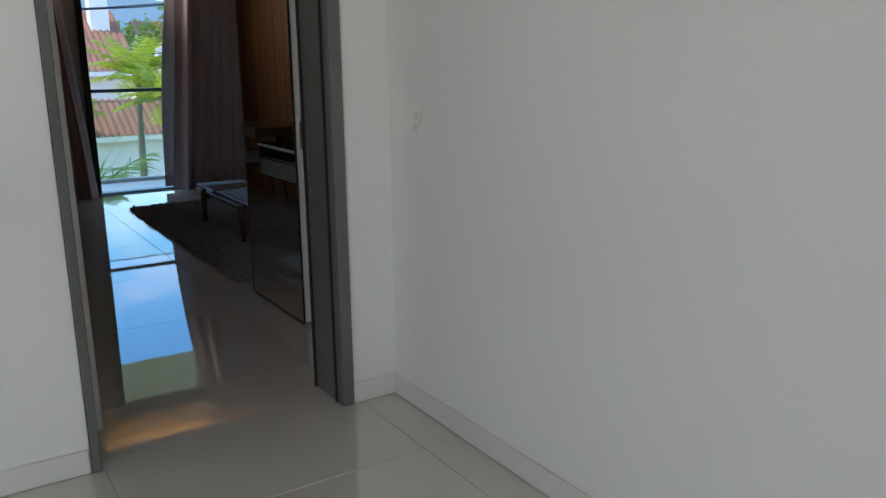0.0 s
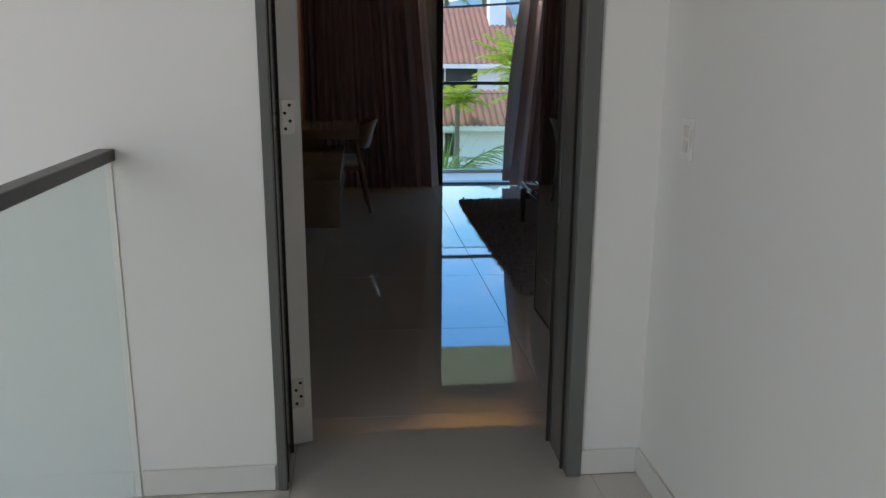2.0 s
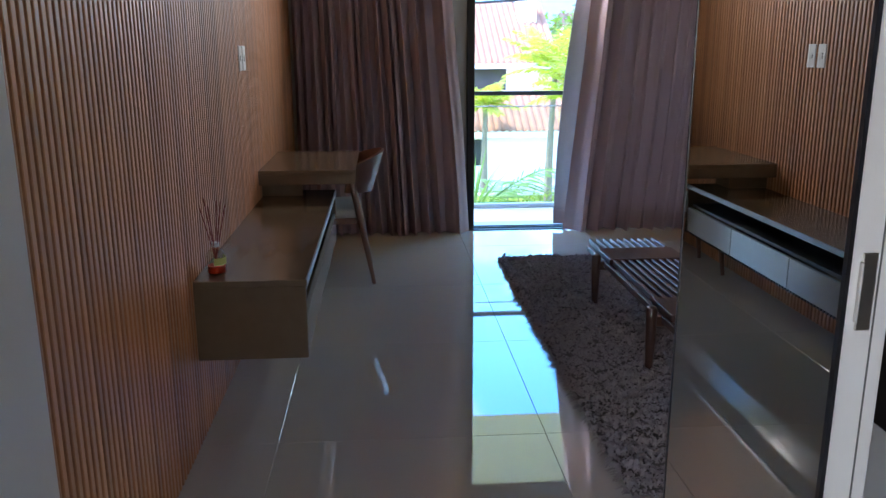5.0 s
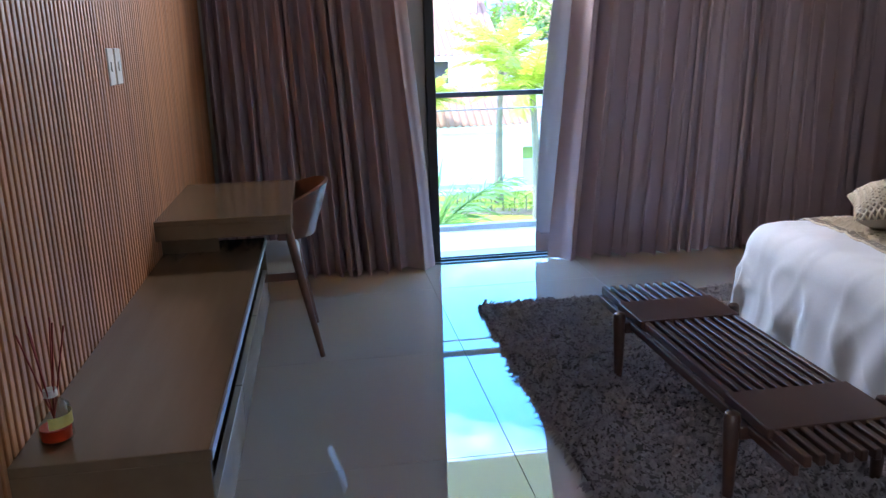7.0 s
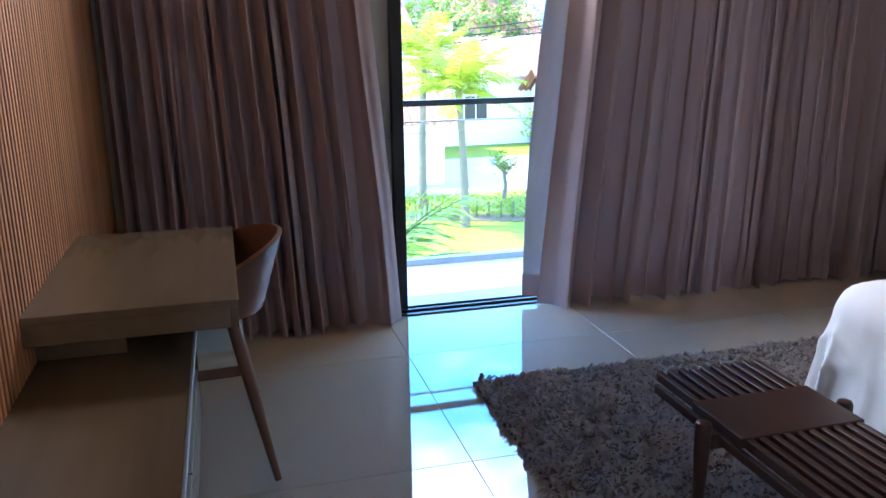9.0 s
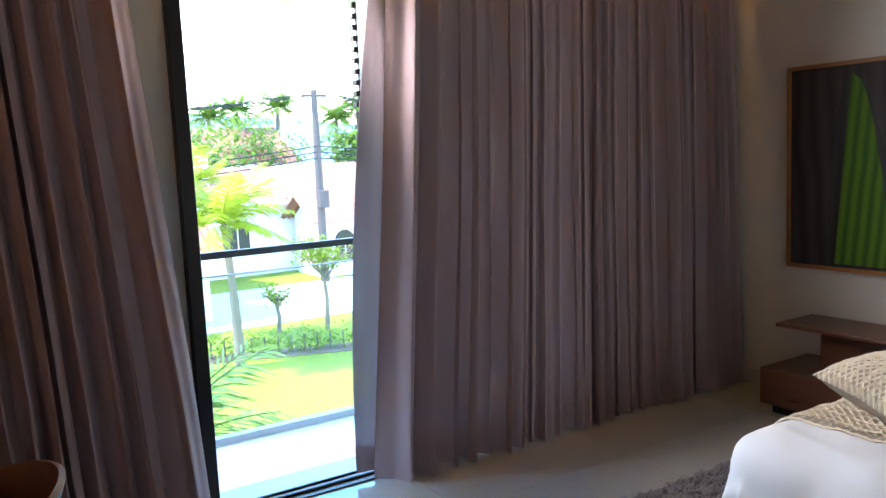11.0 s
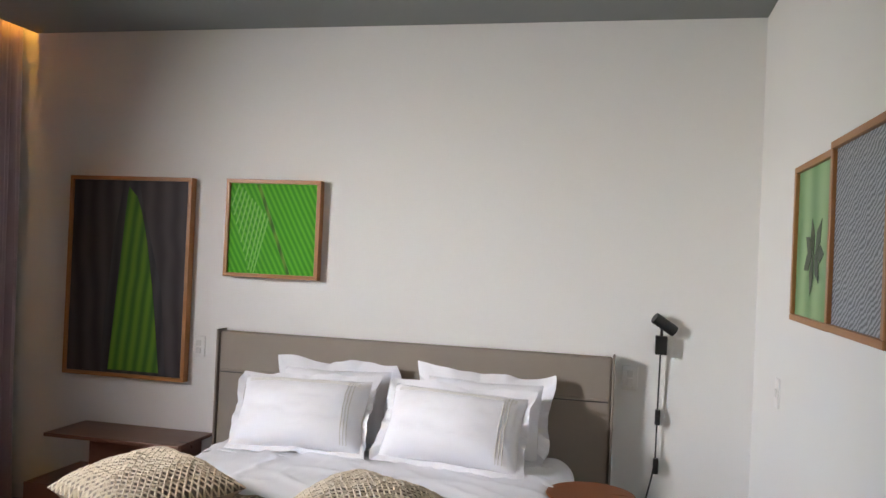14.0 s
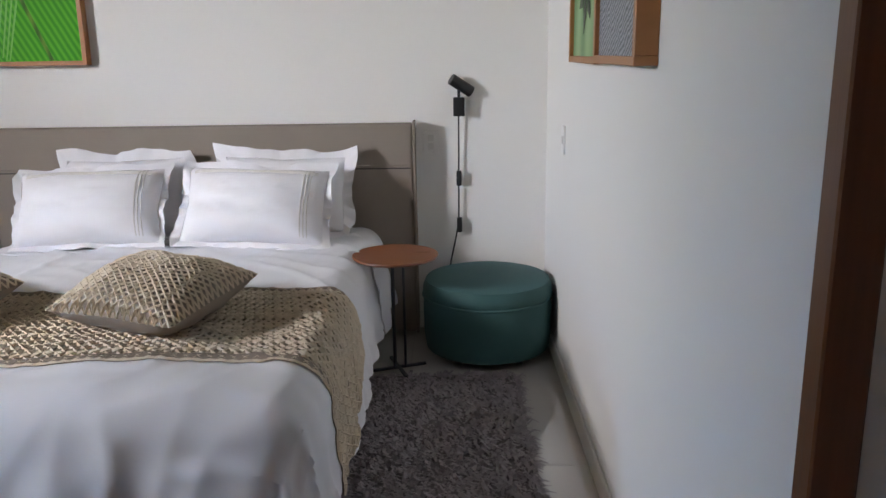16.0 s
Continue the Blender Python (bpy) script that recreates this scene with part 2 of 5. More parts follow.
M["crochet"] = material("natural_crochet_yarn", (0.6, 0.5, 0.37), (0.74, 0.64, 0.5), rough=0.95, scale=30, fine=300, bump=0.35, spec=0.1)
M["crochet_base"] = material("taupe_cushion_cloth", (0.27, 0.22, 0.18), (0.34, 0.285, 0.235), rough=0.95, scale=12, fine=500, bump=0.3, spec=0.1)
M["throw_base"] = material("tan_throw_cloth", (0.26, 0.215, 0.16), (0.33, 0.28, 0.21), rough=0.95, scale=12, fine=500, bump=0.3, spec=0.1)
M["teal"] = material("teal_pouf_cloth", (0.036, 0.1, 0.1), (0.06, 0.14, 0.138), rough=0.7, scale=7, fine=500, bump=0.3, spec=0.3, depth=0.002)
M["black_plastic"] = material("black_lamp_paint", (0.01, 0.01, 0.01), (0.016, 0.016, 0.016), rough=0.4, scale=20)
M["plate"] = material("white_switch_plastic", (0.72, 0.71, 0.68), rough=0.3, scale=10, bump=0.02)
M["plate_grey"] = material("grey_switch_rocker", (0.62, 0.61, 0.58), rough=0.35, scale=10, bump=0.02)
M["concrete"] = material("pale_balcony_tile", (0.74, 0.73, 0.71), (0.8, 0.79, 0.77), rough=0.5, scale=4, fine=90)
M["alu"] = material("grey_aluminium", (0.35, 0.37, 0.4), (0.42, 0.44, 0.47), rough=0.4, metal=0.6, scale=20)
M["pane"] = glass("clear_glass", (0.9, 0.97, 0.95))
M["hall_pane"] = glass("green_glass", (0.92, 0.97, 0.955))
M["bottle"] = glass("bottle_glass", (0.9, 0.92, 0.85))
M["red_oil"] = material("red_fragrance_oil", (0.55, 0.03, 0.012), (0.65, 0.06, 0.02), rough=0.1, scale=10, bump=0)
M["yellow_label"] = material("yellow_paper_label", (0.55, 0.48, 0.12), (0.62, 0.56, 0.2), rough=0.7, scale=20)
M["reed"] = material("red_reed", (0.24, 0.035, 0.025), (0.32, 0.06, 0.04), rough=0.8, scale=30)
M["cove"] = glow("warm_led_strip", (1.0, 0.5, 0.06), COVE)
M["canvas_dark"] = striped("dark_banana_leaf_print", (0.01, 0.009, 0.011), (0.034, 0.03, 0.034), 4.0, (0, 0, 0.05), 1.5, axis="X")
M["canvas_grey"] = striped("grey_leaf_print", (0.028, 0.021, 0.022), (0.06, 0.048, 0.05), 3.0, (0, 0, -0.06), 2.5, rough=0.7, axis="X")
M["leaf_print"] = striped("green_leaf_print", (0.03, 0.12, 0.004), (0.1, 0.25, 0.012), 5.0, (0, 0, 0.1), 0.8, rough=0.7, axis="X")
M["green_print"] = striped("bright_green_leaf_print", (0.02, 0.25, 0.002), (0.075, 0.42, 0.008), 11.0, (0, 0, radians(-28)), 0.6, rough=0.75, axis="X")
M["green_rib"] = material("light_green_rib_print", (0.1, 0.42, 0.03), (0.16, 0.5, 0.06), rough=0.5)
M["pale_print"] = striped("pale_green_print", (0.15, 0.3, 0.12), (0.3, 0.46, 0.22), 1.6, (0, 0.4, 0), 3.0, axis="X")
M["dark_flower"] = material("dark_flower_print", (0.03, 0.05, 0.025), (0.07, 0.1, 0.05), rough=0.5)
M["sand_print"] = striped("rippled_sand_print", (0.09, 0.1, 0.115), (0.36, 0.38, 0.41), 21.0, (0, 0, radians(62)), 6.0, axis="X", detail=2)
M["grass"] = material("sunlit_lawn", (0.14, 0.2, 0.025), (0.25, 0.3, 0.045), rough=0.9, scale=0.6, fine=14, bump=0.6, spec=0.2, depth=0.05)
M["hedge_leaf"] = leaf_cloth("hedge_leaf", (0.06, 0.12, 0.012), (0.15, 0.25, 0.03), (0.26, 0.38, 0.04))
M["palm_leaf"] = leaf_cloth("palm_leaf", (0.13, 0.22, 0.015), (0.28, 0.38, 0.035), (0.42, 0.54, 0.06))
M["fan_leaf"] = leaf_cloth("fan_palm_leaf", (0.05, 0.12, 0.03), (0.11, 0.22, 0.055), (0.18, 0.32, 0.07))
M["tree_leaf"] = leaf_cloth("tree_leaf", (0.04, 0.1, 0.02), (0.11, 0.21, 0.04), (0.18, 0.32, 0.05))
M["bark"] = material("palm_bark", (0.13, 0.105, 0.08), (0.24, 0.2, 0.16), rough=0.95, scale=6, fine=40, bump=0.6, stretch=(1, 1, 4), depth=0.02)
M["soil"] = material("bare_soil", (0.12, 0.085, 0.06), (0.2, 0.15, 0.11), rough=1.0, scale=3, fine=30, bump=0.5, depth=0.03)
M["road"] = material("pale_paving", (0.42, 0.4, 0.37), (0.54, 0.52, 0.49), rough=0.85, scale=0.8, fine=20, bump=0.3, depth=0.02)
M["render"] = material("white_house_render", (0.74, 0.73, 0.72), (0.8, 0.79, 0.78), rough=0.85, scale=0.8, fine=40)
M["terracotta"] = material("terracotta_roof_tile", (0.2, 0.088, 0.052), (0.34, 0.17, 0.11), rough=0.85, scale=3, fine=30, bump=0.3, spread=0.1)
M["window_dark"] = material("dark_window_glass", (0.03, 0.035, 0.04), (0.05, 0.055, 0.06), rough=0.1, scale=2, bump=0)
M["pole"] = material("weathered_pole", (0.07, 0.06, 0.052), (0.12, 0.105, 0.095), rough=0.9, scale=5, fine=40)
# blue base colour paints the distance haze onto the wooded hill
M["hill"] = material("haze_tinted_wooded_hill", (0.16, 0.26, 0.32), (0.2, 0.31, 0.38), rough=1.0, scale=0.02, fine=0.2, bump=0)
M["shutter"] = material("dark_shutter_slat", (0.03, 0.026, 0.024), (0.05, 0.045, 0.04), rough=0.6, scale=10)

# ---- mesh helpers ----
def bm_box(bm, x0, x1, y0, y1, z0, z1, m=None):
    vs = [bm.verts.new((x, y, z)) for z in (z0, z1) for y in (y0, y1) for x in (x0, x1)]
    for f in ((0, 2, 3, 1), (4, 5, 7, 6), (0, 1, 5, 4), (2, 6, 7, 3), (0, 4, 6, 2), (1, 3, 7, 5)):
        bm.faces.new([vs[i] for i in f])
    if m is not None:
        bmesh.ops.transform(bm, matrix=m, verts=vs)
    return vs


def box(x0, x1, y0, y1, z0, z1, bevel=0.0, seg=2, m=None):
    bm = bmesh.new()
    bm_box(bm, x0, x1, y0, y1, z0, z1)
    if bevel:
        bmesh.ops.bevel(bm, geom=bm.edges[:], offset=bevel, segments=seg, affect="EDGES", profile=0.5)
    if m is not None:
        bmesh.ops.transform(bm, matrix=m, verts=bm.verts)
    return bm


def tube(bm, points, radii, sides=10, caps=True):
    """A round tube along points."""
    rings = []
    n = len(points)
    for i, p in enumerate(points):
        p = Vector(p)
        d = (Vector(points[min(n - 1, i + 1)]) - Vector(points[max(0, i - 1)])).normalized()
        u = d.orthogonal().normalized() if abs(d.z) < 0.95 else Vector((1, 0, 0)).cross(d).normalized()
        if rings and last_u.length:
            u = (last_u - d * last_u.dot(d)).normalized()
        v = d.cross(u)
        last_u = u
        r = radii[i] if isinstance(radii, (list, tuple)) else radii
        rings.append([bm.verts.new(p + (u * math.cos(a) + v * math.sin(a)) * r) for a in (2 * math.pi * k / sides for k in range(sides))])
    for a, b in zip(rings, rings[1:]):
        for k in range(sides):
            bm.faces.new((a[k], a[(k + 1) % sides], b[(k + 1) % sides], b[k]))
    if caps:
        bm.faces.new(rings[0][::-1])
        bm.faces.new(rings[-1])
    return bm


def lathe(profile, sides=40, m=None):
    """A turned body from (radius, height) pairs."""
    bm = bmesh.new()
    rings = [[bm.verts.new((max(r, 1e-4) * math.cos(2 * math.pi * k / sides), max(r, 1e-4) * math.sin(2 * math.pi * k / sides), z)) for k in range(sides)] for r, z in profile]
    for a, b in zip(rings, rings[1:]):
        for k in range(sides):
            bm.faces.new((a[k], a[(k + 1) % sides], b[(k + 1) % sides], b[k]))
    bm.faces.new(rings[0][::-1])
    bm.faces.new(rings[-1])
    if m is not None:
        bmesh.ops.transform(bm, matrix=m, verts=bm.verts)
    return bm


def sheet(fn, nu, nv):
    """A grid of points fn(u, v), u and v from 0 to 1."""
    bm = bmesh.new()
    g = [[bm.verts.new(fn(i / nu, j / nv)) for j in range(nv + 1)] for i in range(nu + 1)]
    for i in range(nu):
        for j in range(nv):
            bm.faces.new((g[i][j], g[i + 1][j], g[i + 1][j + 1], g[i][j + 1]))
    return bm


def thicken(bm, t):
    """A second skin at t behind the first, closed along the borders."""
    bm.normal_update()
    old, border = bm.faces[:], [e for e in bm.edges if e.is_boundary]
    twin = {v: bm.verts.new(v.co - v.normal * t) for v in bm.verts[:]}
    for f in old:
        bm.faces.new([twin[v] for v in reversed(f.verts)])
    for e in border:
        a, b = e.verts
        bm.faces.new((a, b, twin[b], twin[a]))
    return bm


def plate_poly(points, axis, at, thick):
    """A flat outline, extruded; axis is the one that it faces."""
    bm = bmesh.new()
    put = {"x": lambda a, b: (at, a, b), "y": lambda a, b: (a, at, b), "z": lambda a, b: (a, b, at)}[axis]
    f = bm.faces.new([bm.verts.new(put(a, b)) for a, b in points])
    ex = bmesh.ops.extrude_face_region(bm, geom=[f])
    d = {"x": (thick, 0, 0), "y": (0, thick, 0), "z": (0, 0, thick)}[axis]
    bmesh.ops.translate(bm, vec=d, verts=[v for v in ex["geom"] if isinstance(v, bmesh.types.BMVert)])
    return bm


def mesh_of(name, bm, mat, smooth=False):
    bmesh.ops.recalc_face_normals(bm, faces=bm.faces)
    me = bpy.data.meshes.new(name)
    bm.to_mesh(me)
    bm.free()
    me.materials.append(mat)
    if smooth:
        me.polygons.foreach_set("use_smooth", [True] * len(me.polygons))
        me.set_sharp_from_angle(angle=radians(40))
    return me


def part(name, bm, mat, parent, label="", smooth=False):
    ob = new(name, mesh_of(name, bm, mat, smooth))
    ob.parent = parent
    if label:
        tagged(ob, label)
    return ob


def thing(name, label, category, group="", kind="", at=(0, 0, 0)):
    ob = new(name)
    ob.location = at
    return tagged(ob, label, category, group, kind)


def solid(name, bm, mat, label, category, group="", kind="", smooth=False):
    return tagged(new(name, mesh_of(name, bm, mat, smooth)), label, category, group, kind)


def structure(name, bm, mat, label, category=""):
    return tagged(new(name, mesh_of(name, bm, mat)), label, category or name.split("_")[0], "", "structure")


def joined(*parts):
    bm = bmesh.new()
    for p in parts:
        bm_box(bm, *p)
    return bm

# ---- structure ----
XL, XR, YW, YA, H, TOP = 0.07, 4.83, 6.12, 1.82, 2.77, 3.0

floor = structure("floor", joined((-0.13, 5.0, -4.6, 6.3, -0.25, -0.012)), M["grout"], "pale beige polished porcelain tile floor", "floor")
wall_slats = structure("wall_west", joined((-0.1, 0.05, 0.26, YW, 0, TOP)), M["slat_back"], "vertical walnut slat feature wall over a dark backing", "wall")


def pierced(x0, x1, y0, y1, z1, holes):
    """A wall along x with openings (x0, x1, z0, z1)."""
    bm = bmesh.new()
    xs = x0
    for a, b, c, d in sorted(holes):
        bm_box(bm, xs, a, y0, y1, 0, z1)
        bm_box(bm, a, b, y0, y1, d, z1)
        if c > 0:
            bm_box(bm, a, b, y0, y1, 0, c)
        xs = b
    bm_box(bm, xs, x1, y0, y1, 0, z1)
    return bm


structure("wall_north", pierced(-0.1, 5.0, YW, YW + 0.18, TOP, [(1.42, 2.40, 0, 2.49), (2.55, 3.52, 0.16, 2.45)]), M["wall"], "white painted wall with tall window openings behind curtains", "wall")
structure("wall_east", joined((XR, 5.0, YA - 0.17, YW, 0, TOP)), M["wall"], "white painted wall behind the bed", "wall")
structure("wall_south_bedroom", joined((1.665, XR, YA - 0.17, YA, 0, TOP)), M["wall"], "white painted wall hung with framed pictures", "wall")
structure("wall_closet_lintel", joined((1.65, 1.80, 0.26, YA - 0.17, 2.42, TOP)), M["wall"], "white painted lintel over the closet opening", "wall")
structure("wall_closet_end", joined((3.3, 3.45, 0.26, YA - 0.17, 0, TOP)), M["wall"], "pale closet end wall", "wall")
structure("wall_door", pierced(-3.4, 5.0, 0.0, 0.26, TOP, [(0.31, 1.31, 0, 2.42)]), M["hall_wall"], "thick white painted wall around the bedroom doorway", "wall")
structure("wall_hall_east", joined((1.515, 1.68, -4.6, 0, 0, TOP)), M["hall_wall"], "plain white painted hallway wall", "wall")
structure("wall_hall_south", pierced(-3.4, 1.515, -4.6, -4.45, TOP, [(-3.25, -0.95, 0.35, 2.65)]), M["hall_wall"], "white hallway wall with a large window", "wall")
structure("wall_hall_west", joined((-3.5, -3.4, -4.6, 0.26, -2.7, TOP)), M["hall_wall"], "white stairwell wall", "wall")
structure("wall_stairwell_north", joined((-3.4, -0.13, 0.0, 0.26, -2.7, 0)), M["hall_wall"], "white stairwell wall below the landing", "wall")
structure("wall_stairwell_south", joined((-3.4, -0.13, -4.6, -4.45, -2.7, 0)), M["hall_wall"], "white stairwell wall below the landing", "wall")
structure("floor_lower", joined((-3.5, -0.13, -4.6, 0.26, -1.4, -1.3)), M["hall_wall"], "pale lower floor under the stairwell", "floor")
structure("wall_landing_edge", joined((-0.2, -0.13, -4.45, 0.0, -2.7, -0.005)), M["hall_wall"], "white edge of the landing slab", "wall")
structure("ceiling", joined((-0.1, 5.0, 0.0, 5.93, H, TOP + 0.1)), M["ceiling"], "grey painted ceiling ending in a curtain cove", "ceiling")
structure("ceiling_cove", joined((-0.1, 5.0, 5.93, YW + 0.18, TOP, TOP + 0.1)), M["wall"], "white lid of the curtain cove", "ceiling")
structure("ceiling_hall", joined((-3.5, 1.68, -4.6, 0.0, H, TOP + 0.1)), M["white_ceiling"], "white hallway ceiling", "ceiling")
structure("roof", joined((-3.6, 5.2, -4.8, 6.3, TOP + 0.1, TOP + 0.3)), M["concrete"], "flat concrete roof slab", "roof")
structure("eave", joined((-0.1, 5.2, 6.3, 8.05, 2.6, 2.9)), M["render"], "white painted concrete overhang above the balcony", "eave")

for nm, b in (("baseboard_hall_east", (1.503, 1.515, -4.45, 0, 0.002, 0.09)), ("baseboard_door_wall", (1.31, 1.503, -0.012, 0, 0.002, 0.09)), ("baseboard_door_wall_west", (-0.11, 0.305, -0.012, 0, 0.002, 0.09)),
              ("baseboard_bedroom_south", (1.665, XR, YA, YA + 0.012, 0.002, 0.09)), ("baseboard_bedroom_east", (XR - 0.012, XR, YA + 0.012, YW, 0.002, 0.09))):
    structure(nm, box(*b, bevel=0.003, seg=1), M["white_lacquer"], "low white lacquered skirting board", "baseboard")

# sliding window in the north wall
window = tagged(new("window_1"), "tall black aluminium balcony door, slid open", "window", "", "structure")
for nm, b in (("window_frame", (1.42, 1.48, 6.07, 6.22, 0.02, 2.49)), ("window_frame", (2.34, 2.40, 6.07, 6.22, 0.02, 2.49)), ("window_frame", (1.48, 2.34, 6.07, 6.22, 2.41, 2.49)),
              ("top_track", (1.48, 2.34, 6.1, 6.12, 2.375, 2.41)), ("top_track", (1.48, 2.34, 6.16, 6.18, 2.36, 2.41)),
              ("bottom_track", (1.42, 2.54, 6.03, 6.06, 0.001, 0.008)), ("track_rail", (1.42, 2.54, 6.085, 6.1, 0.001, 0.016)), ("track_rail", (1.42, 2.54, 6.14, 6.155, 0.001, 0.016))):
    part(nm, box(*b, bevel=0.003, seg=1), M["black_metal"], window)
part("sill", box(1.42, 2.40, 6.1, 6.34, -0.01, 0.006), M["alu"], window, "grey aluminium threshold")
window2 = tagged(new("window_2"), "black framed window hidden behind the drawn curtain", "window", "", "structure")
for b in ((2.55, 2.61, 6.1, 6.2, 0.16, 2.45), (3.46, 3.52, 6.1, 6.2, 0.16, 2.45), (2.61, 3.46, 6.1, 6.2, 2.37, 2.45)):
    part("window_frame", box(*b, bevel=0.003, seg=1), M["black_metal"], window2)
_p = part("pane", box(2.61, 3.46, 6.165, 6.173, 0.16, 2.37), M["pane"], window2)
_p.visible_shadow = False

# folded slatted shutter outside, seen by its edge
shutter = thing("slatted_shutter", "dark slatted shutter folded beside the balcony door", "shutter")
part("stile", box(2.36, 2.39, 6.245, 6.285, 0.02, 2.44, bevel=0.002, seg=1), M["shutter"], shutter)
_sl = mesh_of("louvre", box(-0.03, 0.0, -0.018, 0.018, -0.012, 0.012), M["shutter"])
for i in range(46):
    o = new("louvre", _sl)
    o.parent, o.location = shutter, (2.36, 6.265, 0.06 + i * 0.052)

# balcony
structure("balcony_floor", joined((0.2, 4.2, 6.3, 7.12, -0.25, -0.006)), M["concrete"], "pale sunlit balcony floor", "balcony")
rail = thing("balcony_railing", "black handrail over clear glass on a grey channel", "railing")
part("handrail", box(0.2, 4.2, 6.98, 7.02, 1.018, 1.056, bevel=0.004), M["black_metal"], rail)
part("channel", box(0.2, 4.2, 6.975, 7.035, -0.006, 0.035, bevel=0.003), M["alu"], rail)
_p = part("pane", box(0.22, 4.18, 6.995, 7.005, 0.035, 0.92), M["pane"], rail)
_p.visible_shadow = False
part("pane_edge", box(0.22, 4.18, 6.992, 7.008, 0.917, 0.927, bevel=0.002), M["alu"], rail)
for x in (0.6, 3.8):
    part("post", box(x - 0.012, x + 0.012, 6.984, 6.994, 0.0, 1.02), M["black_metal"], rail)

# door frame and open door leaf
door = tagged(new("door_1"), "grey lacquered door frame with a white leaf swung open", "door", "", "structure")
for b in ((0.312, 0.342, -0.018, -0.001), (1.25, 1.335, -0.018, -0.001)):
    part("architrave", box(b[0] if b[0] < 1 else 1.262, b[1] if b[0] < 1 else 1.312, b[2], b[3], 0.001, 2.48, bevel=0.003, seg=1), M["grey_lacquer"], door)
for a, b in ((0.312, 0.335), (1.262, 1.308)):
    part("jamb_lining", box(a, b, 0.0, 0.268, 0.001, 2.418, bevel=0.002, seg=1), M["grey_lacquer"], door)
part("head_lining", box(0.335, 1.262, 0.0, 0.268, 2.36, 2.418), M["grey_lacquer"], door)
part("architrave", box(0.335, 1.262, -0.018, -0.001, 2.4, 2.48, bevel=0.003, seg=1), M["grey_lacquer"], door)
for a, b in ((0.3352, 0.342), (1.254, 1.2618)):
    part("seal", box(a, b, 0.235, 0.25, 0.002, 2.36), M["dark_gap"], door, "dark rubber door seal")
    part("stop", box(a, b, 0.035, 0.045, 0.002, 2.36), M["dark_gap"], door)
part("strike_plate", box(1.2575, 1.2619, 0.2, 0.222, 0.95, 1.07, bevel=0.002, seg=1), M["grey_lacquer"], door, "dull strike plate")
part("strike_plate", box(1.2575, 1.2619, 0.2, 0.222, 0.82, 0.88, bevel=0.002, seg=1), M["grey_lacquer"], door, "dull strike plate")
leaf_m = Matrix.Translation((0.322, 0.278, 0)) @ Matrix.Rotation(radians(107), 4, "Z")
leaf = part("leaf", box(0.0, 0.86, -0.088, 0.0, 0.008, 2.35, bevel=0.003, seg=1), M["white_lacquer"], door, "off-white lacquered door leaf")
leaf.matrix_local = leaf_m
for z in (0.205, 1.175, 2.1):
    hinge = part("hinge", box(-0.003, 0.0, -0.062, -0.022, z - 0.055, z + 0.055), M["steel"], leaf, "steel butt hinge")
    kb = bmesh.new()
    for k in range(5):
        tube(kb, [(-0.006, -0.017, z - 0.055 + k * 0.0222), (-0.006, -0.017, z - 0.0345 + k * 0.0222)], 0.0065, 10)
    part("knuckle", kb, M["steel"], leaf)
    for k, dy in enumerate((-0.034, -0.05, -0.033, -0.049)):
        sb = bmesh.new()
        tube(sb, [(-0.0048, dy, z - 0.038 + k * 0.0255), (-0.0028, dy, z - 0.038 + k * 0.0255)], 0.0055, 10)
        part("screw", sb, M["dark_gap"], leaf, "dark screw head")

# mirrored sliding door of the closet
slider = tagged(new("door_2"), "white sliding closet door faced with a tinted mirror", "door", "", "structure")
part("core", box(1.55, 1.635, 1.03, 1.774, 0.012, 2.40, bevel=0.002, seg=1), M["white_lacquer"], slider)
part("mirror", box(1.545, 1.549, 1.036, 1.774, 0.016, 2.40), M["mirror"], slider, "large tinted mirror panel")
for b in ((1.543, 1.551, 1.022, 1.034), (1.543, 1.551, 1.774, 1.78)):
    part("edge_trim", box(*b, 0.012, 2.40), M["black_metal"], slider)
part("bottom_trim", box(1.543, 1.551, 1.034, 1.774, 0.004, 0.014), M["black_metal"], slider)
part("pull", box(1.572, 1.60, 1.024, 1.0295, 0.93, 1.07, bevel=0.002, seg=1), M["steel"], slider, "recessed steel edge pull")
part("pull_bar", box(1.569, 1.575, 1.018, 1.0295, 0.945, 1.055, bevel=0.002, seg=1), M["steel"], slider)
part("groove", box(1.606, 1.609, 1.0285, 1.0302, 0.012, 2.40), M["grey_lacquer"], slider)

structure("trim_wall_end", box(1.655, 1.70, YA + 0.001, YA + 0.06, 0.86, 2.75, bevel=0.003, seg=1), M["frame_dark"], "dark reddish wooden post fixed at the wall end", "trim")

# inside the closet: wood pilaster and a wall cabinet
structure("trim_closet_frame", box(3.17, 3.298, 0.93, 1.24, 0.0, 2.5, bevel=0.004), M["night_wood"], "dark wooden door frame inside the closet", "trim")
closet = thing("wall_cabinet", "dark wall cabinet with a white shelf in the closet", "cabinet")
part("body", box(1.9, 3.0, 1.3, YA - 0.17, 0.55, 1.38, bevel=0.004), M["cab_dark"], closet)
part("shelf", box(1.88, 3.02, 1.28, 1.3, 1.24, 1.275, bevel=0.003), M["white_lacquer"], closet)

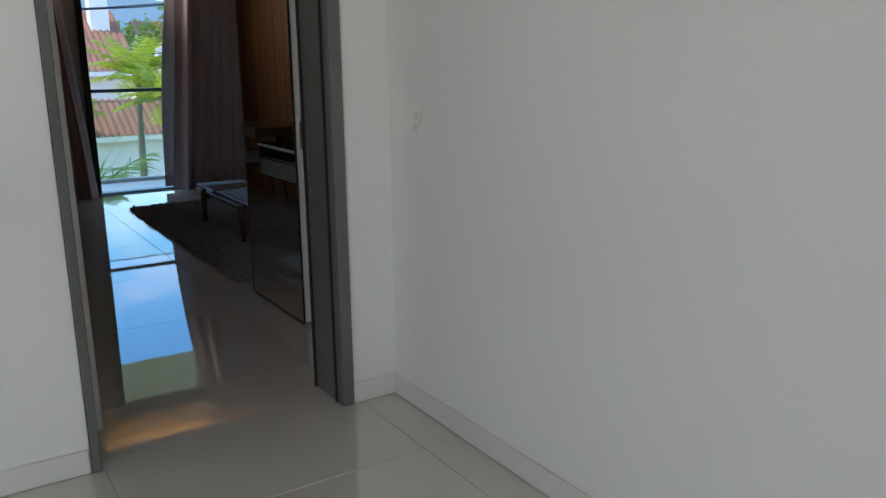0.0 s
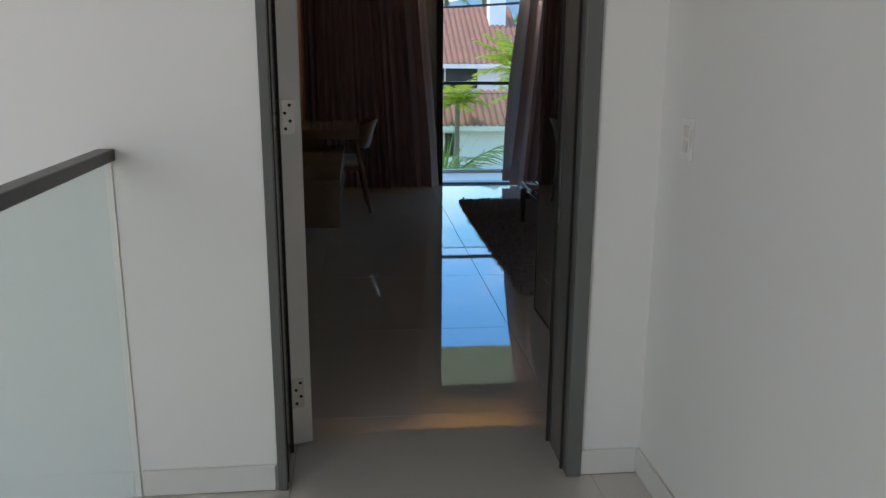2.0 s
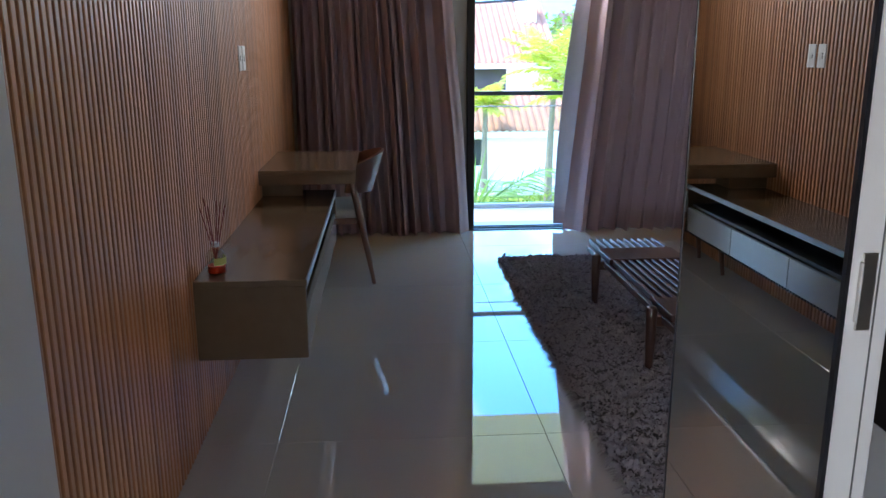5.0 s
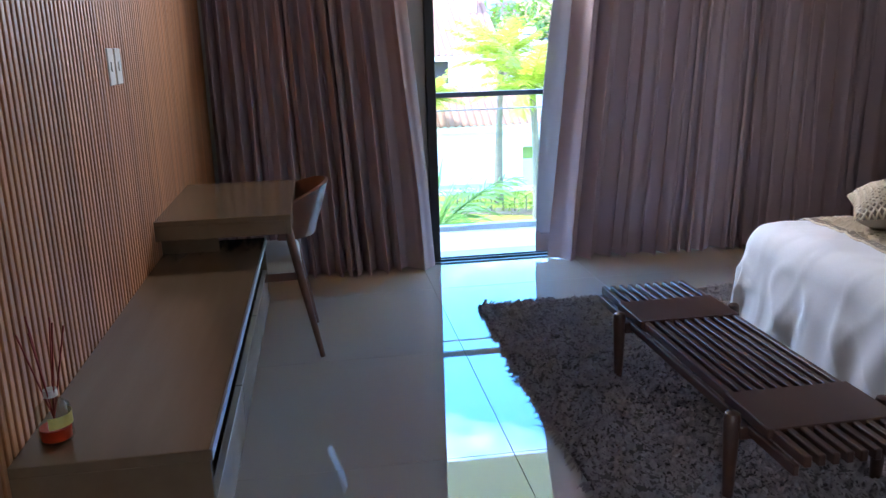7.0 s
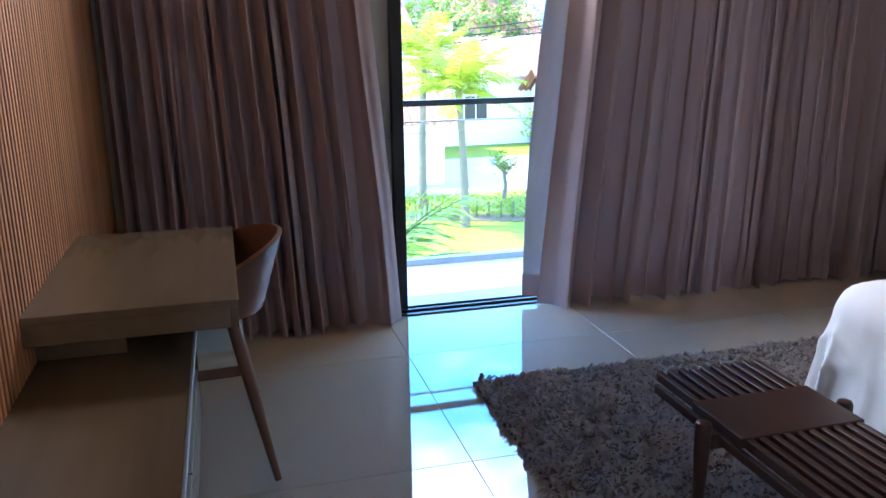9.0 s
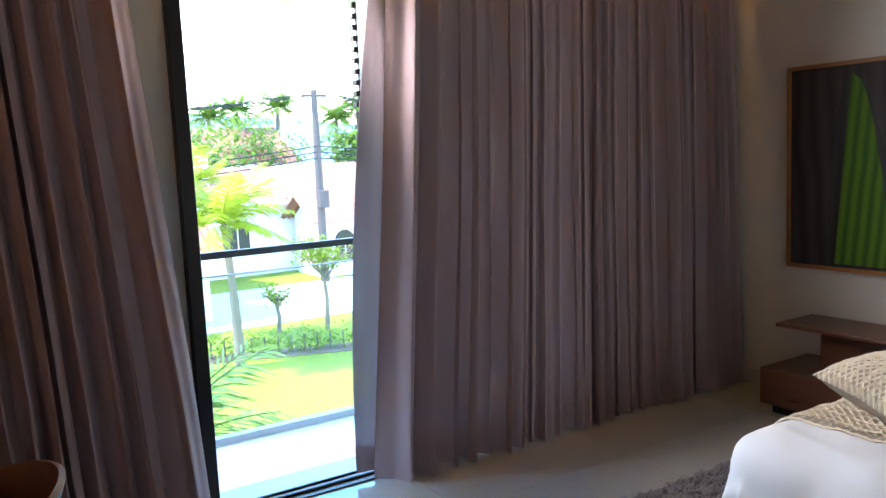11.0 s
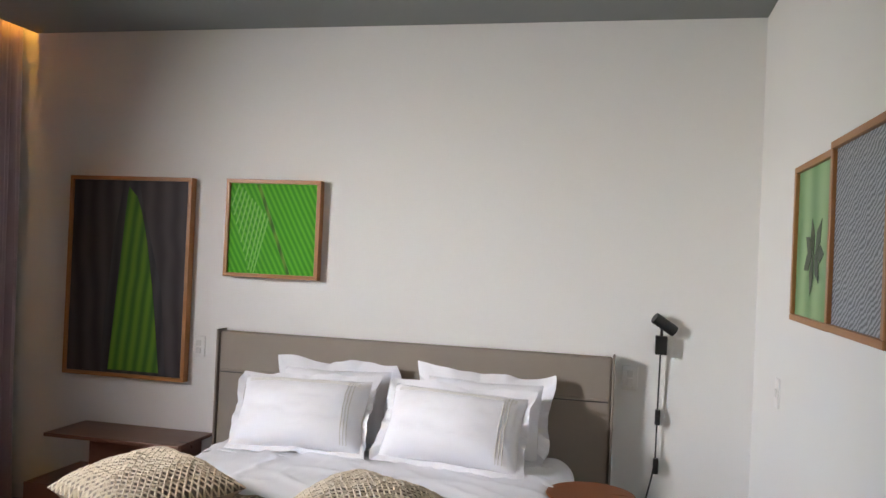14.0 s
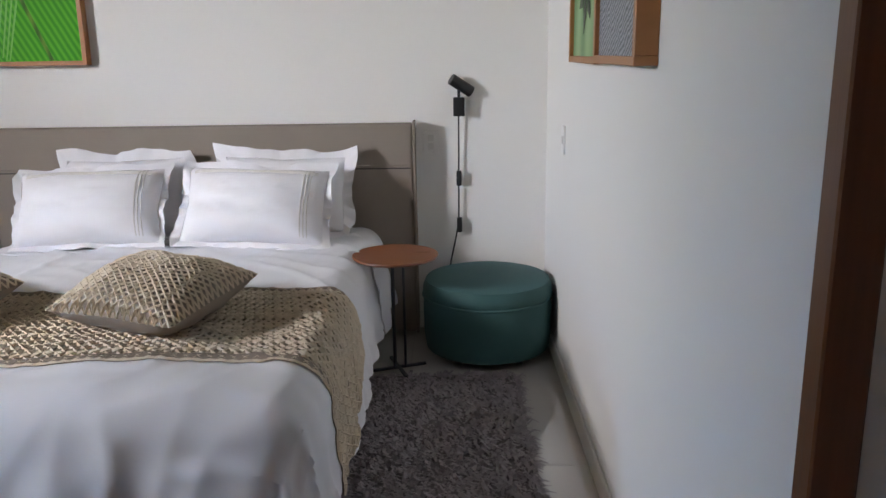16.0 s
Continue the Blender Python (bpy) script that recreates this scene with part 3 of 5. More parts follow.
# hallway switch
def switch_plate(name, label, m, rockers):
    ob = thing(name, label, "switch")
    ob.matrix_world = m
    part("plate", box(-0.038, 0.038, -0.06, 0.06, 0.0, 0.008, bevel=0.003), M["plate"], ob)
    for k in range(rockers):
        y = (k - (rockers - 1) / 2) * 0.042
        part("rocker", box(-0.014, 0.014, y - 0.016, y + 0.016, 0.008, 0.012, bevel=0.0015), M["plate_grey"], ob)
    return ob


def facing(p, out, up=(0, 0, 1)):
    o, u = Vector(out).normalized(), Vector(up)
    return Matrix.Translation(p) @ Matrix((u.cross(o), u, o)).transposed().to_4x4()


switch_plate("light_switch", "white two-rocker switch plate on the hallway wall", facing((1.515, -0.215, 1.15), (-1, 0, 0)), 2)
for y in (3.83, 3.93):
    switch_plate("light_switch", "white switch plate set on the slatted wall", facing((XL, y, 1.375), (1, 0, 0)), 1)
switch_plate("light_switch", "white switch plate beside the headboard", facing((XR, 2.4, 0.98), (-1, 0, 0)), 2)
switch_plate("light_switch", "white switch plate beside the tall picture", facing((XR, 4.77, 0.975), (-1, 0, 0)), 2)
switch_plate("power_outlet", "white outlet plate low on the south wall", facing((4.2, YA, 1.05), (0, 1, 0)), 1)

# glass railing of the landing
hall_rail = thing("glass_railing", "frameless glass landing railing with a black handrail", "railing")
part("handrail", box(-0.155, -0.105, -4.4, -0.001, 1.075, 1.11, bevel=0.004), M["black_metal"], hall_rail)
_p = part("pane", box(-0.136, -0.124, -4.4, -0.004, 0.0, 1.076), M["hall_pane"], hall_rail, "greenish clear glass pane")
_p.visible_shadow = False
part("wall_channel", box(-0.142, -0.118, -0.006, -0.001, 0.0, 1.075), M["plate"], hall_rail)

# cove light
cove = thing("cove_light", "warm orange LED strip hidden in the curtain cove", "light strip")
part("strip", box(0.1, 4.78, 5.932, 5.944, 2.86, 2.88), M["cove"], cove)


def downlight(x, y):
    ob = thing("downlight", "small square recessed downlight, switched off", "ceiling light", "ceiling downlights", at=(x, y, H))
    part("trim_ring", joined((-0.055, 0.055, -0.055, -0.04, -0.004, -0.0005), (-0.055, 0.055, 0.04, 0.055, -0.004, -0.0005), (-0.055, -0.04, -0.04, 0.04, -0.004, -0.0005), (0.04, 0.055, -0.04, 0.04, -0.004, -0.0005)), M["ceiling"], ob)
    part("baffle", box(-0.04, 0.04, -0.04, 0.04, -0.002, -0.0005), M["dark_gap"], ob)
    part("lens", lathe([(0.02, -0.006), (0.024, -0.003), (0.024, -0.002)], 16), M["plate"], ob)


downlight(3.89, 5.43)
downlight(2.11, 5.42)

# ---- curtains ----
def curtain(name, label, top, bottom, seed, pitch, amp=0.12, z1=2.93, loose=0, loose_w=0.1, sweep=1.3):
    """Pleated cloth from x = top[0]..top[1] under the cove to bottom[0]..bottom[1] at the floor; the pleats open out towards
    the free end (loose: -1 the low x end, 1 the high x end)."""
    rnd = random.Random(seed)
    n = max(4, round((bottom[1] - bottom[0]) / pitch))
    am = [rnd.uniform(0.45, 1.2) for _ in range(n + 3)]
    sharp = [rnd.uniform(0.5, 0.95) for _ in range(n + 3)]

    def even(u):
        if not loose:
            return u
        w = u if loose < 0 else 1 - u
        k = (w - 0.78 * loose_w * (1 - math.exp(-w / loose_w))) / (1 - 0.78 * loose_w * (1 - math.exp(-1 / loose_w)))
        return k if loose < 0 else 1 - k

    def fn(u, v):
        h = 1 - v
        e = min(1, 6 * u, 6 * (1 - u))
        s = even(u) * n + e * (0.5 * noise.noise((u * n * 0.55, seed, 1.5)) + 0.3 * h * noise.noise((u * n * 0.4, h * 1.3, seed + 9)))
        s = max(0.0, min(s, n - 1e-6))
        i = int(s)
        f = s - i
        w = f * f * (3 - 2 * f)
        a = am[i] * (1 - w) + am[i + 1] * w
        # round lobes towards the room with narrow valleys between them
        c = abs(math.sin(math.pi * f)) ** sharp[i]
        small = 0.12 * math.sin(2 * math.pi * s * 2.3 + seed + 2 * noise.noise((s * 0.3, h * 2, seed)))
        x0 = top[0] + (bottom[0] - top[0]) * h ** sweep
        x1 = top[1] + (bottom[1] - top[1]) * h ** sweep
        x = x0 + (x1 - x0) * u + 0.026 * e * math.sin(2 * math.pi * s) + 0.02 * h * noise.noise((s * 0.7, v * 2.0, seed))
        y = 6.03 - amp * (0.5 + 0.8 * h) * a * (c + small * c) + 0.03 * h * noise.noise((s * 0.35, v * 1.2, seed + 5))
        return (x, y, 0.002 + 0.004 * math.sin(s * 2.1 + seed) ** 2 + (z1 - 0.012) * v)

    ob = thing(name, label, "curtain", "bedroom curtains")
    part("cloth", thicken(sheet(fn, n * 18, 40), 0.002), M["curtain"], ob, smooth=True)
    part("hem", thicken(sheet(lambda u, v: Vector(fn(u, v * 0.05)) + Vector((0, -0.003, 0)), n * 18, 1), 0.001), M["curtain"], ob, smooth=True)
    part("heading_rail", box(min(top), max(top), 5.985, 6.005, 2.935, 2.955), M["black_metal"], ob)
    return ob


left_curtain = curtain("curtain", "mauve-grey pleated floor-length curtain gathered beside the desk", (0.1, 1.2), (0.1, 1.44), 3, 0.085, loose=1, loose_w=0.2, sweep=0.95)
right_curtain = curtain("curtain", "mauve-grey pleated floor-length curtain drawn over the wall", (2.43, 4.8), (2.2, 4.79), 8, 0.1, loose=-1, loose_w=0.09)
part("lining", thicken(sheet(lambda u, v: (2.13 + 0.14 * u + 0.31 * v ** 1.8 - 0.02 * math.sin(5 * u), 6.065 - 0.03 * u + 0.012 * math.sin(9 * u), 0.16 + 2.7 * v), 8, 20), 0.001), M["lining"], right_curtain, "sheer pale lining at the curtain edge", smooth=True)
part("lining_hem", thicken(sheet(lambda u, v: (2.125 + 0.16 * u, 6.062 - 0.03 * u, 0.04 + 0.13 * v), 8, 2), 0.001), M["curtain"], right_curtain)

# ---- desk side ----
cabinet = thing("media_cabinet", "long low taupe lacquered cabinet hung on the slatted wall", "cabinet")
part("top", box(XL, 0.475, 2.56, 4.5, 0.585, 0.61, bevel=0.003), M["cab"], cabinet)
part("side_panel", box(XL, 0.47, 2.562, 2.585, 0.31, 0.585, bevel=0.002), M["cab"], cabinet)
part("side_panel", box(XL, 0.47, 4.475, 4.498, 0.31, 0.585, bevel=0.002), M["cab"], cabinet)
part("bottom", box(XL, 0.455, 2.585, 4.475, 0.31, 0.33), M["cab"], cabinet)
# back and shelf carry the slot's shade in their near-black colour
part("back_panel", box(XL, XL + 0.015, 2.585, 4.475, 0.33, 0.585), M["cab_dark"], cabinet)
part("shelf", box(XL + 0.015, 0.44, 2.585, 4.475, 0.475, 0.49), M["cab_dark"], cabinet, "shelf in the open slot, darkened as if shaded")
part("edge_trim", box(0.47, 0.477, 2.562, 4.498, 0.585, 0.61), M["alu"], cabinet, "thin pale metal edge")
for k in range(3):
    y0 = 2.588 + k * 0.63
    part("drawer_front", box(0.45, 0.47, y0, y0 + 0.622, 0.325, 0.47, bevel=0.002), M["cab_front"], cabinet, "grey gloss drawer front")
grille = bmesh.new()
for k in range(70):
    bm_box(grille, 0.452, 0.466, 2.6 + k * 0.0265, 2.612 + k * 0.0265, 0.312, 0.3235)
part("grille", grille, M["black_metal"], cabinet)

desk = thing("wall_desk", "thick taupe lacquered desktop hung on the slatted wall", "desk")
part("desktop", box(XL, 0.605, 4.19, 5.08, 0.748, 0.77, bevel=0.003), M["cab"], desk)
part("apron", box(0.58, 0.602, 4.192, 5.078, 0.69, 0.748, bevel=0.002), M["cab"], desk)
part("apron", box(XL, 0.58, 4.192, 4.214, 0.69, 0.748, bevel=0.002), M["cab"], desk)
part("apron", box(XL, 0.58, 5.056, 5.078, 0.69, 0.748, bevel=0.002), M["cab"], desk)
# near-black filler paints the shade under the desktop
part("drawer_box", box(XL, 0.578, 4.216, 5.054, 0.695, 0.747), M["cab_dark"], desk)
part("spacer", box(XL, 0.3, 4.3, 4.49, 0.611, 0.69), M["cab"], desk)

# reed diffuser
diff = thing("reed_diffuser", "glass bottle of red oil with red reeds on the cabinet", "diffuser", at=(0.135, 2.68, 0.611))
part("bottle", lathe([(0.0, 0.0), (0.034, 0.0), (0.036, 0.004), (0.036, 0.065), (0.033, 0.078), (0.016, 0.092), (0.013, 0.1), (0.013, 0.118)], 24), M["bottle"], diff, smooth=True)
part("oil", lathe([(0.0, 0.004), (0.032, 0.004), (0.033, 0.03), (0.0, 0.0305)], 24), M["red_oil"], diff, "red oil", smooth=True)
part("label", sheet(lambda u, v: (0.0366 * math.cos(2.6 * u - 1.6), 0.0366 * math.sin(2.6 * u - 1.6), 0.036 + 0.026 * v), 12, 1), M["yellow_label"], diff, "yellow paper label", smooth=True)
part("collar", lathe([(0.0145, 0.1), (0.0145, 0.116), (0.0, 0.117)], 20), M["plate"], diff)
for k in range(6):
    a = k * 1.05 + 0.4
    rb = bmesh.new()
    tube(rb, [(0.004 * math.cos(a + 3), 0.004 * math.sin(a + 3), 0.03), (0.045 * math.cos(a), 0.05 * math.sin(a), 0.25 + 0.012 * (k % 3))], 0.0018, 6)
    part("reed", rb, M["reed"], diff)

# ---- chair ----
# sits at the desk, back rest towards the room
chair = thing("desk_chair", "walnut armchair with curved wooden back and cream seat at the desk", "chair", at=(0.0, 0.0, 0.0))
part("seat", box(-0.235, 0.225, -0.235, 0.235, 0.415, 0.475, bevel=0.028, seg=4, m=pose(0, 0, 0)), M["seat_cloth"], chair, "cream upholstered seat", smooth=True)
part("seat_rail", box(-0.22, 0.2, -0.21, 0.21, 0.375, 0.415, bevel=0.006), M["chair_wood"], chair)


def leg(a, b, r0=0.021, r1=0.012):
    bm = bmesh.new()
    a, b = Vector(a), Vector(b)
    tube(bm, [a, a.lerp(b, 0.35), a.lerp(b, 0.7), b], [r0, r0, (r0 + r1) / 2, r1], 10)
    return bm


for s in (-1, 1):
    part("leg", leg((0.17, s * 0.225, 0.64), (0.29, s * 0.245, 0.004)), M["chair_wood"], chair, smooth=True)
    part("leg", leg((-0.17, s * 0.2, 0.42), (-0.22, s * 0.225, 0.004)), M["chair_wood"], chair, smooth=True)


def chair_back(u, v):
    a = radians(-76 + 152 * u)
    w = math.cos(a) ** 0.6
    low, high = 0.56 + 0.03 * (1 - w), 0.66 + 0.15 * w
    z = low + (high - low) * v
    r = 0.245 + 0.03 * v
    return (0.07 + r * math.cos(a) * 0.95 + 0.05 * v * w, r * math.sin(a) * 1.02, z)


part("backrest", thicken(sheet(chair_back, 36, 8), 0.016), M["chair_wood"], chair, "bent walnut plywood back", smooth=True)
chair.matrix_world = pose(0.385, 4.795, 0, 0, 0, 3)

# ---- bench ----
bench = thing("slatted_bench", "low dark wooden slatted bench on the rug", "bench")
BX0, BX1, BY0, BY1, BZ = 1.98, 2.40, 2.78, 4.40, 0.3
for k in range(10):
    x = BX0 + 0.012 + k * (BX1 - BX0 - 0.04) / 9.0
    part("slat", box(x, x + 0.022, BY0, BY1, BZ - 0.035, BZ, bevel=0.003, seg=1), M["bench_wood"], bench)
for y in (4.02, 3.07):
    part("cross_board", box(BX0 - 0.004, BX1 + 0.004, y - 0.13, y + 0.13, BZ - 0.03, BZ + 0.004, bevel=0.003, seg=1), M["bench_wood"], bench)
    part("crossbar", box(BX0 - 0.03, BX1 + 0.03, y - 0.025, y + 0.025, BZ - 0.085, BZ - 0.036, bevel=0.006), M["bench_wood"], bench)
    for x in (BX0 - 0.045, BX1 + 0.045):
        lb = lathe([(0.014, 0.012), (0.018, 0.02), (0.022, 0.14), (0.026, BZ - 0.05), (0.026, BZ - 0.012), (0.022, BZ - 0.001), (0.012, BZ + 0.004)], 16)
        o = part("leg", lb, M["bench_wood"], bench, smooth=True)
        o.location = (x, y, 0.0)
for x in (BX0 - 0.006, BX1 - 0.012):
    part("side_rail", box(x, x + 0.018, BY0 + 0.02, BY1 - 0.02, BZ - 0.07, BZ - 0.036, bevel=0.003, seg=1), M["bench_wood"], bench)

# ---- rug ----
rug = thing("shag_rug", "large grey shaggy pile rug under the bed and bench", "rug")
RX0, RX1, RY0, RY1 = 1.53, 4.15, 2.02, 5.12


def rug_inside(x, y):
    r = 0.06
    cx, cy = min(max(x, RX0 + r), RX1 - r), min(max(y, RY0 + r), RY1 - r)
    return (x - cx) ** 2 + (y - cy) ** 2 <= r * r


part("backing", box(RX0 + 0.01, RX1 - 0.01, RY0 + 0.01, RY1 - 0.01, 0.001, 0.014, bevel=0.005), M["rug_base"], rug)
_rng = np.random.RandomState(4)
verts, faces = [], []
_n = 0
for _ in range(76000):
    x, y = _rng.uniform(RX0, RX1), _rng.uniform(RY0, RY1)
    if (2.85 < x < 4.7 and 2.78 < y < 4.4) or not rug_inside(x, y):
        continue
    near = x < 2.9 or y < 2.7
    a, ln = _rng.uniform(0, 6.283), _rng.uniform(0.025, 0.055)
    f = noise.noise((x * 2.2, y * 2.2, 0)) * 2.5
    a = a * 0.45 + f + 3.6
    w = _rng.uniform(0.004, 0.0085)
    h = _rng.uniform(0.014, 0.026) + 0.026 * max(-0.3, noise.noise((x * 13 + 3 * y, y * 30, 2)))
    dx, dy = math.cos(a), math.sin(a)
    i = len(verts)
    for s, t, z in ((-1, 0, 0.006), (1, 0, 0.006), (-0.9, 0.5, h), (0.9, 0.5, h), (-0.3, 1.0, h * 0.62), (0.3, 1.0, h * 0.62)):
        verts.append((x + dx * ln * t - dy * w * s, y + dy * ln * t + dx * w * s, z))
    faces += [(i, i + 1, i + 3, i + 2), (i + 2, i + 3, i + 5, i + 4)]
_me = bpy.data.meshes.new("pile")
_me.from_pydata(verts, [], faces)
_me.materials.append(M["rug"])
_o = tagged(new("pile", _me), "grey shaggy yarn pile", "", "", "stuff")
_o.parent = rug

# ---- bed ----
bed = thing("bed", "double bed with taupe upholstered headboard and white duvet", "bed")
HX = 4.72
part("headboard", box(HX, HX + 0.08, 2.486, 4.589, 0.012, 1.083, bevel=0.014, seg=3), M["headboard"], bed, "taupe upholstered headboard", smooth=True)
for y0, y1 in ((2.5, 2.83), (4.25, 4.575)):
    part("seam", box(HX - 0.0015, HX + 0.002, y0, y1, 0.862, 0.867), M["cab_dark"], bed, "dark stitched channel")
    part("seam_roll", box(HX - 0.006, HX + 0.01, y0, y1, 0.868, 0.882, bevel=0.004), M["headboard"], bed)
for y in (2.474, 4.589):
    part("welt", box(HX - 0.016, HX + 0.088, y, y + 0.012, 0.012, 1.095, bevel=0.005), M["headboard"], bed)
part("bed_base", box(2.78, HX, 2.7, 4.4, 0.04, 0.3, bevel=0.02, seg=3), M["headboard"], bed, "taupe upholstered base", smooth=True)
for x in (2.9, 4.6):
    for y in (2.8, 4.3):
        part("foot", box(x - 0.03, x + 0.03, y - 0.03, y + 0.03, 0.0, 0.045), M["black_plastic"], bed)
part("mattress", box(2.74, HX - 0.005, 2.69, 4.41, 0.3, 0.535, bevel=0.05, seg=4), M["pillow"], bed, smooth=True)


def drape(x0, x1, y0, y1, ztop, r, over_x, over_y, seed, ripple=0.02, lift=0.0, zmin=0.05):
    """Cloth laid over the bed: unfolded plan coordinates to places, rounding the edges and hanging down."""
    def place(a, b):
        qa, qb = max(a, x0 + r), min(max(b, y0 + r), y1 - r)
        da, db = a - qa, b - qb
        d = math.hypot(da, db)
        wr = 0.008 * noise.noise((a * 4 + b * 3, b * 5, seed)) + 0.014 * noise.noise((a * 1.7, b * 1.7, seed + 3)) + 0.011 * (1 - abs(noise.noise((a * 5 - b * 2, b * 2.5, seed + 1)))) ** 8 + 0.006 * (1 - abs(noise.noise((a * 3 + b * 7, b * 3 - a, seed + 7)))) ** 8
        if d < 1e-6:
            return Vector((a, b, ztop + lift + wr))
        ux, uy = da / d, db / d
        if d < r * math.pi / 2:
            off, drop = r * math.sin(d / r), r * (1 - math.cos(d / r))
        else:
            e = d - r * math.pi / 2
            along = (b if abs(da) > abs(db) else a) + math.atan2(uy, -ux) * 0.35
            fold = ripple * min(1, e * 4) * (math.sin(along * 17 + seed) + 0.6 * math.sin(along * 31 + 2 * seed) + 1.2 * noise.noise((along * 3, e * 2, seed)))
            off, drop = r + 0.14 * e + fold, r + 0.985 * e
        z = max(ztop + lift - drop, zmin) + wr * max(0.0, 1 - d * 3)
        off += wr * 1.2 * min(1, d * 4)
        off += lift * 0.9
        return Vector((qa + ux * off, qb + uy * off, z))
    return place


duvet_at = drape(2.66, 4.72, 2.66, 4.44, 0.568, 0.13, 0, 0, 2.0, ripple=0.012)
duvet = thing("duvet", "white cotton duvet draped over the bed", "duvet")
part("cover", thicken(sheet(lambda u, v: duvet_at(2.26 + u * 2.24, 2.34 + v * 2.5), 120, 140), 0.012), M["linen"], duvet, smooth=True)
_h = bmesh.new()
tube(_h, [duvet_at(2.26, 2.34 + 2.5 * k / 120) for k in range(121)], 0.009, 6)
part("hem", _h, M["linen"], duvet, "rolled hem", smooth=True)
_h = bmesh.new()
tube(_h, [duvet_at(4.5, 2.5 + 2.1 * k / 80) + Vector((0, 0, 0.004)) for k in range(81)], 0.012, 6)
part("fold", _h, M["linen"], duvet, "turned top edge", smooth=True)
sheet_at = drape(2.0, 4.72, 2.65, 4.45, 0.56, 0.1, 0, 0, 5.0, ripple=0.012)
solid("bed_sheet", thicken(sheet(lambda u, v: sheet_at(4.25 + u * 0.46, 2.3 + v * 2.5), 20, 110), 0.006), M["linen"], "white sheet smoothed under the pillows", "sheet", smooth=True)
throw_at = drape(2.66, 4.72, 2.66, 4.44, 0.568, 0.13, 0, 0, 2.0, ripple=0.012, lift=0.0045)


def throw_uv(u, v):
    return throw_at(2.95 - 0.05 * (1 - v) + u * (0.66 + 0.05 * (1 - v)) + 0.02 * math.sin(v * 9), 2.3 + 0.2 * u * (1 - v) + v * 2.44)


throw = thing("crochet_throw", "natural crochet throw folded across the bed foot", "throw")
part("cloth", thicken(sheet(throw_uv, 40, 130), 0.004), M["throw_base"], throw, "tan backing cloth", smooth=True)


def lattice(bm, fn, nu, nv, width, up, ridge):
    """Crossing yarn strands on the surface fn, cell by cell."""
    def strand(p0, p1):
        a, b, mid = fn(*p0), fn(*p1), fn((p0[0] + p1[0]) / 2, (p0[1] + p1[1]) / 2)
        d = (b - a)
        if d.length < 1e-5:
            return
        n = (fn(min(1, p0[0] + 0.01), p0[1]) - fn(max(0, p0[0] - 0.01), p0[1])).cross(fn(p0[0], min(1, p0[1] + 0.01)) - fn(p0[0], max(0, p0[1] - 0.01)))
        if n.length < 1e-9:
            return
        n.normalize()
        n *= up
        s = d.cross(n).normalized() * width
        v = [bm.verts.new(p) for p in (a - s, a + n * ridge, a + s, mid - s, mid + n * ridge * 1.7, mid + s, b - s, b + n * ridge, b + s)]
        for f in ((0, 1, 4, 3), (1, 2, 5, 4), (3, 4, 7, 6), (4, 5, 8, 7)):
            bm.faces.new([v[i] for i in f])
    for i in range(nu):
        for j in range(nv):
            u0, u1, v0, v1 = i / nu, (i + 1) / nu, j / nv, (j + 1) / nv
            strand((u0, v0), (u1, v1))
            strand((u1, v0), (u0, v1))
        if i % 2 == 0:
            for j in range(nv):
                strand((i / nu, j / nv), (i / nu, (j + 1) / nv))
    return bm


yarn = part("yarn", lattice(bmesh.new(), throw_uv, 18, 72, 0.0058, 1, 0.0045), M["crochet"], throw, "natural crochet yarn lattice")
tagged(yarn, kind="stuff")
for u0, u1 in ((0.0, 0.055), (0.965, 1.0)):
    part("border", thicken(sheet(lambda u, v: throw_uv(u0 + (u1 - u0) * u, v) + Vector((0, 0, 0.006)), 3, 130), 0.004), M["crochet_base"], throw, "taupe cloth border", smooth=True)


def pillow_fn(w, h, t, side, flange=0.0, seed=0.0):
    def fn(u, v):
        a, b = 2 * u - 1, 2 * v - 1
        wi, hi = w / 2 - flange, h / 2 - flange
        k = max(0.0, (1 - abs(a) ** 2.6)) ** 0.55 * max(0.0, (1 - abs(b) ** 2.6)) ** 0.55
        sx, sy = 1 - 0.05 * (1 - abs(b)) * abs(a), 1 - 0.07 * (1 - abs(a)) * abs(b)
        wr = 0.012 * noise.noise((a * 2.2 + seed, b * 2.2, seed)) + 0.005 * noise.noise((a * 7, b * 7 + seed, seed))
        return Vector((a * wi * sx, b * hi * sy, side * (t / 2 * k) + wr * (0.3 + k)))
    return fn


